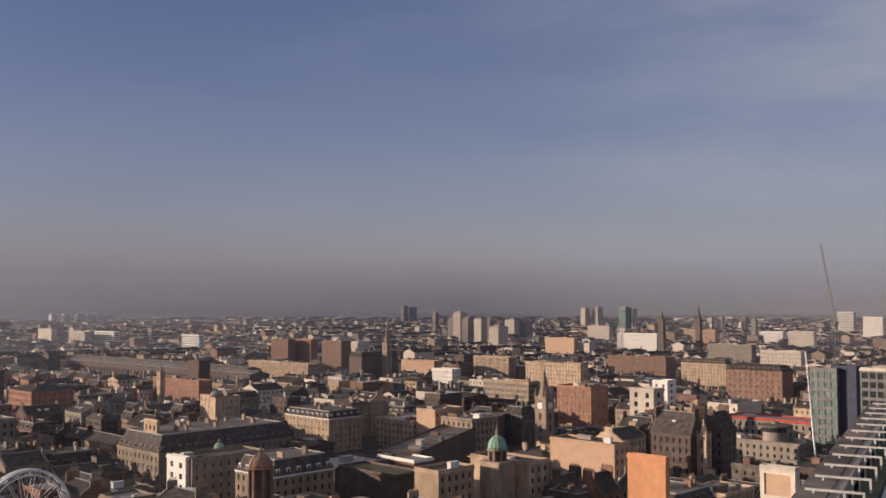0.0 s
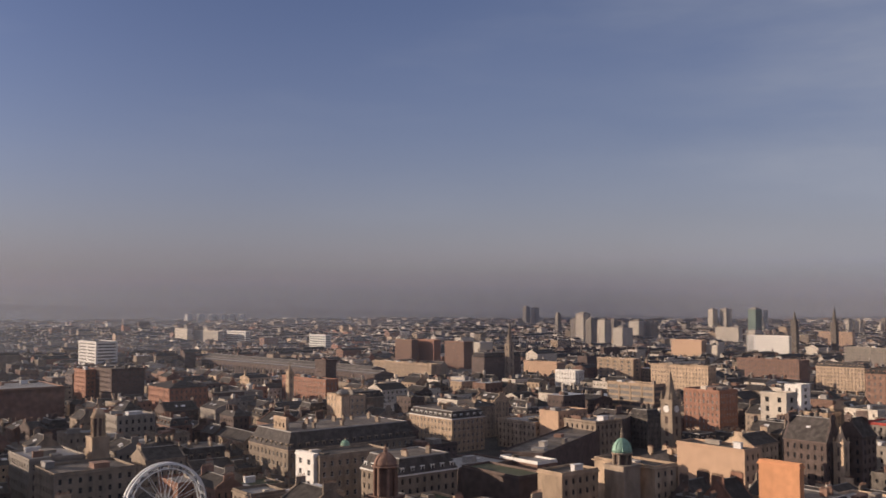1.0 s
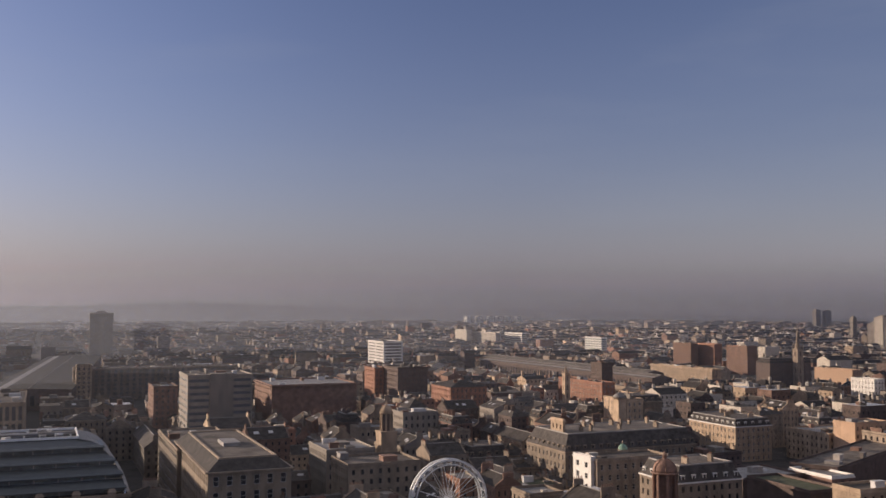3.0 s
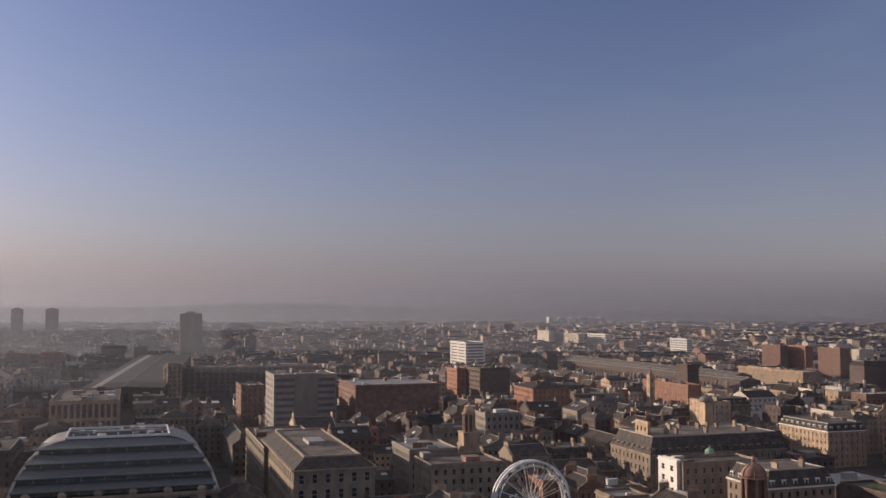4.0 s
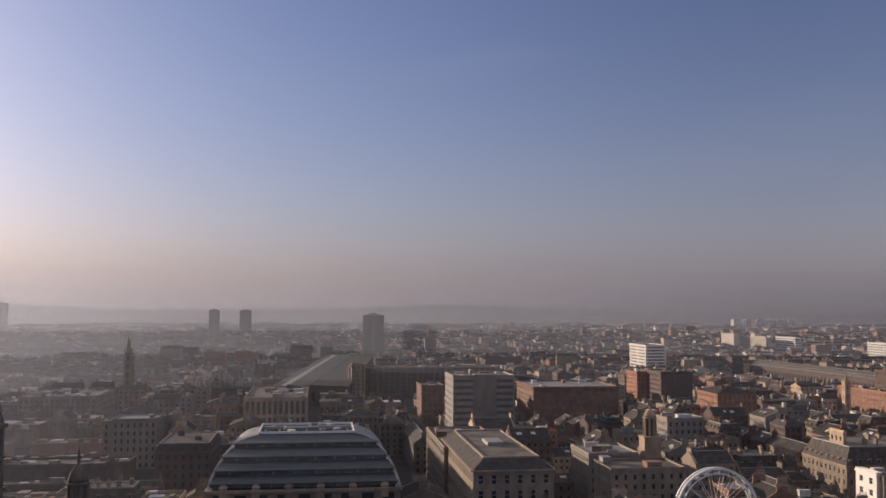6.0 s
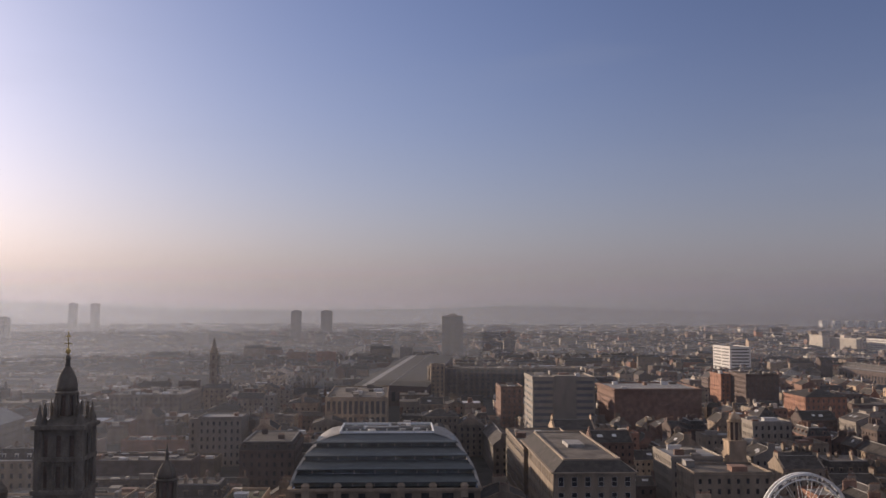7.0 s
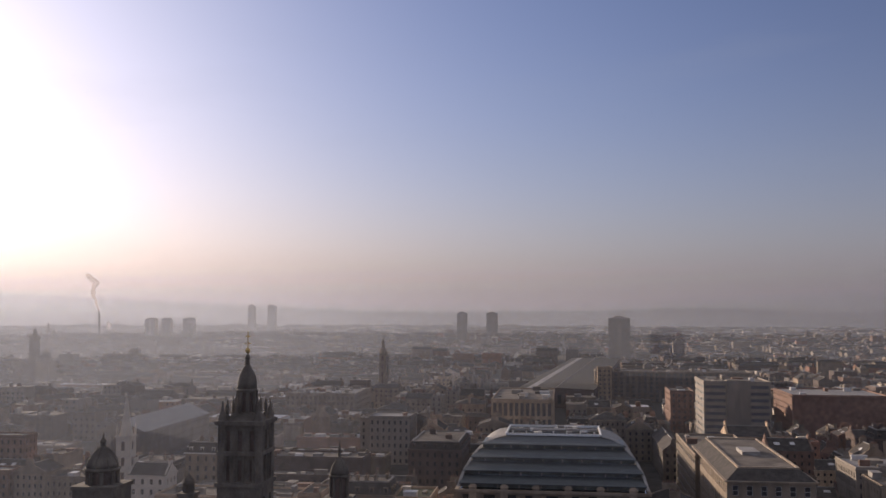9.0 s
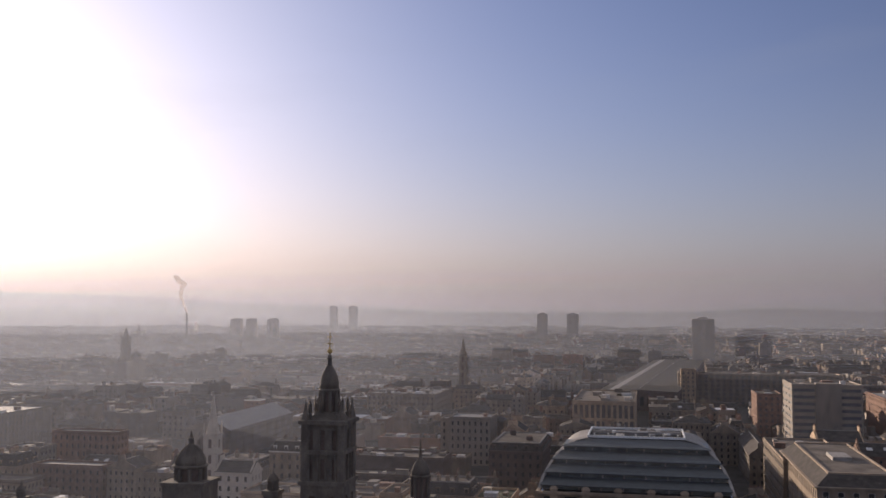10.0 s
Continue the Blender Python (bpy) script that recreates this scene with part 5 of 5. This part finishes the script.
house("red_gable_house", 113.6, 315.2, 11.0, 11.0, 16, RED, roof='gable', rise=6, label='red sandstone house with steep gable', seen_from=14.9)
roof_drum(229.4, 403.4, 7.6, 24.0)
# slab placed and sized to fit the camera's view of the lit face
house("hotel_pavilion", -42.3, 415.7, 1.2, 10.5, 31, BLOND, busy=0, bay=3, label='thin stone slab fitted to the view as the hotel corner pavilion', seen_from=19.8)
house("viewing_tower", 0.0, -13.2, 28, 27, 78.2, CONCRETE, turn=0, label="concrete tower that carries the viewing roof", category="tower", busy=0.2, open_w=0.6, bay=4, landmarked=False)


# ---- ground ----
g = Shape()
RINGS, SPOKES = (0, 120, 300, 600, 1000, 1500, 2200, 3000, 4000, 4900), 72
for i in range(len(RINGS) - 1):
    for j in range(SPOKES):
        p = [heading(360 * (j + k) / SPOKES) * RINGS[i + m] for k, m in ((0, 0), (1, 0), (1, 1), (0, 1))]
        g.poly([tuple(q) for q in (p if i else (p[0], p[3], p[2]))], 0 if RINGS[i] < 1000 else 1)
ground = new("ground", g.data("ground", [ASPHALT, EARTH]))
tagged(ground, "dark asphalt streets running out into hazy land", "ground", kind="structure")
bpy.context.view_layer.update()

# ---- streets of ordinary houses ----
rnd = random.Random(5)
WALLS = [BLOND] * 2 + [DARK_STONE] * 2 + [GREYSTONE] * 10 + [RED] * 1 + [BRICK] * 2 + [CONCRETE] * 2 + [DARK] * 3
GX, GY = heading(GRID - 90), heading(GRID)


def room_for(x, y, radius):
    """Height that a house may have here without standing in, or hiding, a landmark."""
    d, a = math.hypot(x, y), math.atan2(-x, y)
    top = 99.0
    for lx, ly, lr, seen in LANDMARKS:
        if math.hypot(x - lx, y - ly) < lr * 0.8 + radius * 0.75:
            return 0
        ld = math.hypot(lx, ly)
        if ld > d:
            off = abs((math.atan2(-lx, ly) - a + math.pi) % (2 * math.pi) - math.pi)
            if off < (lr * 0.75) / ld + radius * 0.8 / d:
                top = min(top, HEIGHT - (HEIGHT - seen) * d / ld)
    return top


far = [Shape() for _ in range(6)]
FAR_MATS = [GREYSTONE, BLOND, BRICK, CONCRETE, PALE, RED, SLATE, FELT, LEAD, SHEEN, GLASS, DARK]
WORDS = {BLOND: "blond stone", DARK_STONE: "dark grey stone", GREYSTONE: "sooty stone", RED: "red sandstone", BRICK: "brown brick", PALE: "pale rendered", CONCRETE: "grey concrete", DARK: "dark brick"}
ENDS = {"flat": "block with a cluttered flat roof", "mansard": "block with slate mansard and dormers", "gable": "house with slate gable roof and chimneys", "hip": "house with hipped slate roof"}
count = 0


def far_house(s, x0, y0, w, dp, h, near, pale=0.0):
    wi = rnd.choice((0, 0, 0, 0, 0, 2, 2, 3, 11, 11, 11, 3)) if rnd.random() < 0.86 else rnd.choice((1, 4, 5))
    if rnd.random() < pale:
        wi = rnd.choice((1, 4, 4))
    s.box(x0, y0, 0, x0 + w, y0 + dp, h, wi, rnd.choice((6, 6, 7, 7, 7, 8, 9)))
    if rnd.random() > 0.45:
        q = Shape()
        pitched_roof(q, (x0, y0, x0 + w, y0 + dp), h + 0.05, rnd.uniform(2, 4.5), rnd.choice((0.0, 0.0, 1.0)))
        k = len(s.v)
        s.v.extend(q.v)
        s.f.extend(tuple(i + k for i in f) for f in q.f)
        s.m.extend((6, wi, 8)[m] for m in q.m)
        for _ in range(2):
            cx, cy = (x0 + w * rnd.choice((0.04, 0.96)), y0 + dp * 0.5) if w >= dp else (x0 + w * 0.5, y0 + dp * rnd.choice((0.04, 0.96)))
            s.box(cx - 0.9, cy - 0.5, h, cx + 0.9, cy + 0.5, h + rnd.uniform(4, 6.5), wi)
    else:
        for _ in range(3):
            cx, cy = x0 + w * rnd.uniform(0.05, 0.7), y0 + dp * rnd.uniform(0.05, 0.7)
            s.box(cx, cy, h, cx + rnd.uniform(1.5, w * 0.25), cy + rnd.uniform(1.5, dp * 0.25), h + rnd.uniform(0.8, 3.5), rnd.choice((3, 8, 4, 2, 7)))
    if near:
        for f in range(max(1, int(h / 3.6))):
            z = 1.2 + f * 3.6
            for i in range(int(w / 3.4)):
                a = x0 + w * (i + 0.5) / int(w / 3.4)
                s.box(a - 0.5, y0 - 0.05, z, a + 0.5, y0 + 0.05, z + 1.5, 10)
            for i in range(int(dp / 3.4)):
                a = y0 + dp * (i + 0.5) / int(dp / 3.4)
                s.box(x0 - 0.05, a - 0.5, z, x0 + 0.05, a + 0.5, z + 1.5, 10)


PX, PY, STREET = 74.0, 62.0, 13.0
for bi in range(-40, 44):
    for bj in range(-20, 48):
        u0, v0 = bi * PX, bj * PY
        mid = GX * (u0 + PX / 2) + GY * (v0 + PY / 2)
        dist, turn = mid.length, math.degrees(math.atan2(-mid.x, mid.y))
        if dist < 215 or dist > 3300 or not (-42 < turn < 78):
            continue
        depots = turn > 44 and dist > 330 and rnd.random() < 0.7
        sheds = depots or (dist > 950 and rnd.random() < 0.6)
        bare = dist > 1100 and rnd.random() < 0.33
        for row in (0, 1, 2):
            if row == 2 and dist > 1500:
                continue
            u = u0
            while u < u0 + PX - STREET - 5:
                w = rnd.uniform(9, 22) if not sheds else rnd.uniform(40, 61)
                w = min(w, u0 + PX - STREET - u)
                dp = rnd.uniform(13, 20) if row < 2 else rnd.uniform(6, 9)
                v = v0 + (dp / 2 if row == 0 else PY - STREET - dp / 2 if row == 1 else (PY - STREET) / 2 + rnd.uniform(-0.5, 0.5))
                c = GX * (u + w / 2) + GY * v
                x0 = u
                u += w + (rnd.uniform(2, 9) if rnd.random() < 0.25 else 0.05)
                d = math.hypot(c.x, c.y)
                h = rnd.choice((9, 11, 12, 13, 14, 15, 16, 17, 18, 19, 21)) + rnd.uniform(-1, 1)
                if row == 2:
                    h = rnd.uniform(5.8, 10)
                    if rnd.random() < 0.35:
                        continue
                elif d > 1000:
                    h = rnd.choice((6, 6, 7, 8, 8, 9, 10, 12)) + rnd.uniform(-1, 1) if not sheds else rnd.uniform(5.6, 9)
                elif depots:
                    h = rnd.uniform(8, 14)
                if d > 900 and not sheds and rnd.random() < 0.045:
                    h, w = rnd.uniform(14, 23), min(w * 1.6, u0 + PX - STREET - x0)
                    u = max(u, x0 + w + 0.05)
                h = min(h, room_for(c.x, c.y, math.hypot(w, dp) / 2) - (4 if d < 1000 else 2))
                if h < 5.5 or w < 6 or (bare and rnd.random() < 0.75):
                    continue
                count += 1
                kind = rnd.random()
                if d < 610:
                    wall = rnd.choice(WALLS if turn > 2 else WALLS + [BLOND] * 9 + [PALE] * 4)
                    roof = "flat" if kind < 0.32 or depots else "mansard" if kind < 0.46 else "gable" if kind < 0.84 else "hip"
                    mat = rnd.choice((FELT, FELT, FELT, FELT, LEAD, MOSS, SLATE)) if roof == "flat" else SLATE
                    name = {"flat": "office_block", "mansard": "mansard_block", "gable": "gabled_tenement", "hip": "hipped_house"}[roof]
                    house(name, c.x, c.y, w, dp, h, wall, roof, rise=rnd.uniform(3, 4.8), roof_mat=mat, seed=count, group="ordinary city blocks",
                          label=f"{WORDS[wall]} {ENDS[roof]}", lights=True, landmarked=False, blind="wsen" if depots and kind < 0.45 else "", stacks=5 if d < 520 else 3, busy=2.6 if row < 2 else 1.0, storey=rnd.choice((3.2, 3.5, 3.8)), bay=rnd.choice((2.5, 2.8, 3.2)), open_w=rnd.uniform(0.26, 0.38), open_h=rnd.uniform(0.4, 0.52))
                else:
                    far_house(far[min(5, int((turn + 42) / 20))], x0, v - dp / 2, w, dp, h, d < 1000 and not depots, 0.45 if turn < 2 else 0.12 if turn < 16 else 0.0)
# low works and rows on the plain beyond the last streets
for _ in range(1500):
    p = heading(rnd.uniform(-40, 76)) * rnd.uniform(2900, 4600)
    w, dp, h = rnd.uniform(18, 110), rnd.uniform(12, 40), rnd.uniform(4, 11)
    u, v = p.x * GX.x + p.y * GX.y, p.x * GY.x + p.y * GY.y
    turn = math.degrees(math.atan2(-p.x, p.y))
    if room_for(p.x, p.y, w / 2) < h + 1:
        continue
    far[max(0, min(5, int((turn + 42) / 20)))].box(u - w / 2, v - dp / 2, 0, u + w / 2, v + dp / 2, h, rnd.choice((0, 0, 2, 3, 11, 4)), rnd.choice((6, 7, 7, 8, 9)))
for s in far:
    if s.v:
        ob = new("distant_city", s.data("distant_city", FAR_MATS))
        ob.matrix_world = pose(0, 0, 0, 0, 0, GRID)
        tagged(ob, "mass of low city houses fading into haze", "houses", kind="stuff")

# ---- bare winter trees of the far parks ----
s = Shape()
for _ in range(900):
    p = heading(rnd.uniform(-38, 74)) * rnd.uniform(1000, 4400)
    if room_for(p.x, p.y, 4) < 12:
        continue
    tall = rnd.uniform(9, 15)
    s.beam((p.x, p.y, 0), (p.x, p.y, tall * 0.5), 0.6)
    for _ in range(46):
        a, q, e = rnd.uniform(0, 6.283), rnd.random() ** 0.5, rnd.uniform(0.25, 1.0)
        r = tall * 0.42 * q * math.sin(math.pi * min(1, e * 0.9 + 0.1)) ** 0.5
        c = Vector((p.x + r * math.cos(a), p.y + r * math.sin(a), tall * e))
        k = rnd.uniform(0.6, 1.3)
        t1, t2 = Vector((rnd.uniform(-1, 1), rnd.uniform(-1, 1), rnd.uniform(-1, 1))) * k, Vector((rnd.uniform(-1, 1), rnd.uniform(-1, 1), rnd.uniform(-1, 1))) * k
        s.poly([tuple(c + t1), tuple(c + t2), tuple(c - t1), tuple(c - t2)])
tagged(new("bare_trees", s.data("bare_trees", [TREE])), "bare winter trees in distant parks", "trees", kind="stuff")

# ---- far hills: backdrop with haze light painted as emission, brighter towards the sun ----
hill = bpy.data.materials.new("haze_glow_hills")
hill.use_nodes = True
hn, hl = hill.node_tree.nodes, hill.node_tree.links
hn.clear()
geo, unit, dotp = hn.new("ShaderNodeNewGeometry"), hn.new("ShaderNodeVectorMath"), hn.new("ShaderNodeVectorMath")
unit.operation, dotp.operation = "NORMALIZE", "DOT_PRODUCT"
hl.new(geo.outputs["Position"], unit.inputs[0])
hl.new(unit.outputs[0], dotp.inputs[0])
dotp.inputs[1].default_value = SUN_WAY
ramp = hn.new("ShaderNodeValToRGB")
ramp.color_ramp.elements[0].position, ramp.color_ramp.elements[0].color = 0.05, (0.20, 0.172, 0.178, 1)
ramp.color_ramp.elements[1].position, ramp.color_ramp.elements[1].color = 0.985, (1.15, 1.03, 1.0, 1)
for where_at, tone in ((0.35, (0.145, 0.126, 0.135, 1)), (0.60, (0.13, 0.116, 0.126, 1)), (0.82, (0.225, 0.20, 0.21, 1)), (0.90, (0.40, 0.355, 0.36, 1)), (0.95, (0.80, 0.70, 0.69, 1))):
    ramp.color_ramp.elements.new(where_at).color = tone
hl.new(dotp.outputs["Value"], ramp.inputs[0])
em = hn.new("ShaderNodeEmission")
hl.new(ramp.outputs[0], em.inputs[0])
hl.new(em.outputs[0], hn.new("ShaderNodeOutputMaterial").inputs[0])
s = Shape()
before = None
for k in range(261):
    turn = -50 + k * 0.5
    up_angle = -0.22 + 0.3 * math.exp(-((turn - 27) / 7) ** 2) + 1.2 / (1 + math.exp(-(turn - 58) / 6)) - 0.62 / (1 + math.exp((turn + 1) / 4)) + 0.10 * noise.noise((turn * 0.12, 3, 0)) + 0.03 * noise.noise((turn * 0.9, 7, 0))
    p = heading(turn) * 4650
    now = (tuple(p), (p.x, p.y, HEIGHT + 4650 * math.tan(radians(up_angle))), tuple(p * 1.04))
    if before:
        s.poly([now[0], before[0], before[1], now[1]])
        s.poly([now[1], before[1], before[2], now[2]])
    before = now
tagged(new("backdrop", s.data("backdrop", [hill])), "low hills along the horizon with haze painted as glow", "hills", kind="structure")

# ---- see-through sheets ringed round the eye, standing in for haze and glare ----
mist = bpy.data.materials.new("haze_sheet")
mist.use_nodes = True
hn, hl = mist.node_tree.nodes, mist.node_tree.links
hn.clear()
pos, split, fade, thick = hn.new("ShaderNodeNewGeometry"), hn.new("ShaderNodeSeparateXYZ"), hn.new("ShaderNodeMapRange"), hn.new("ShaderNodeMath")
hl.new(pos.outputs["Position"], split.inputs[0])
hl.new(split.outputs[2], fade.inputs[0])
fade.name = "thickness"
# the sheets are made denser towards the sun, where the haze glares
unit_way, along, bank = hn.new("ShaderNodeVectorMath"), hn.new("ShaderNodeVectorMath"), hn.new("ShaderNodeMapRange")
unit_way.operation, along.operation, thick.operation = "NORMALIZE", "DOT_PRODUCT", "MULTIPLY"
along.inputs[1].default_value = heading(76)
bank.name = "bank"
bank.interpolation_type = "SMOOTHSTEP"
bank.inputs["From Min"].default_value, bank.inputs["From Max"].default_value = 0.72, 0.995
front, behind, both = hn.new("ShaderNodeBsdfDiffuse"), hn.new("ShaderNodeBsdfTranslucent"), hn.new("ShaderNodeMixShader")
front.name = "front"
HAZE_TINT = (0.32, 0.35, 0.415)
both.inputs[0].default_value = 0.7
# scattered sunlight is put into the sheet colour, paler towards the sun
sunward_pale, tone = hn.new("ShaderNodeMapRange"), hn.new("ShaderNodeMixRGB")
sunward_pale.interpolation_type, tone.name = "SMOOTHSTEP", "tone"
sunward_pale.inputs["From Min"].default_value, sunward_pale.inputs["From Max"].default_value = 0.80, 0.995
hl.new(along.outputs["Value"], sunward_pale.inputs[0])
hl.new(sunward_pale.outputs[0], tone.inputs[0])
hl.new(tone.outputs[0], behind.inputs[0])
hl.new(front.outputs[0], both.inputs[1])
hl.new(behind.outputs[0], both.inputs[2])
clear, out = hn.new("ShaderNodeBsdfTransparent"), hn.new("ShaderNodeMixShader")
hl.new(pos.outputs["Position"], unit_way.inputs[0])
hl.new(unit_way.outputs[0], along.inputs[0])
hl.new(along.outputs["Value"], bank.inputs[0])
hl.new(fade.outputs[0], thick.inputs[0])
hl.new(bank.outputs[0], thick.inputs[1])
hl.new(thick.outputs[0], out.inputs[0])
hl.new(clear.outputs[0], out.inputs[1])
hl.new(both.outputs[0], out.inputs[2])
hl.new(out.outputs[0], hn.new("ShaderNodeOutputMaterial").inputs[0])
for r, dense, sunward, bright, lit_up in ((125, 0.028, 0.08, 0.32, 0.45), (300, 0.04, 0.20, 0.36, 0.55), (520, 0.07, 0.24, 0.42, 0.75), (850, 0.13, 0.31, 0.66, 1.0), (1500, 0.22, 0.32, 0.95, 1.35), (2900, 0.25, 0.30, 1.1, 2.0), (4200, 0.15, 0.25, 1.1, 2.3)):
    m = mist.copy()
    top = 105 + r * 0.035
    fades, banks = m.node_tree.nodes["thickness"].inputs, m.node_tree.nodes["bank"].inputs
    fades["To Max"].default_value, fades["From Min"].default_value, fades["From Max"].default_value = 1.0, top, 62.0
    banks["To Min"].default_value, banks["To Max"].default_value = dense, sunward
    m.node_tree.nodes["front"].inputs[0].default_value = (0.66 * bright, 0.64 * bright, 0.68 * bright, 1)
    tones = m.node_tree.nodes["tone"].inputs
    tones[1].default_value, tones[2].default_value = (*(c * bright for c in HAZE_TINT), 1), (*(min(0.95, c * lit_up) for c in HAZE_TINT), 1)
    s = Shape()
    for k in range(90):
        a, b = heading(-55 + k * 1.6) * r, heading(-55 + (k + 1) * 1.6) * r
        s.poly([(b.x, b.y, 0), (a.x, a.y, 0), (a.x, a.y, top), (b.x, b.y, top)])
    tagged(new("mist", s.data("mist", [m])), "see-through sheet standing in for haze over the town", "mist", kind="structure")
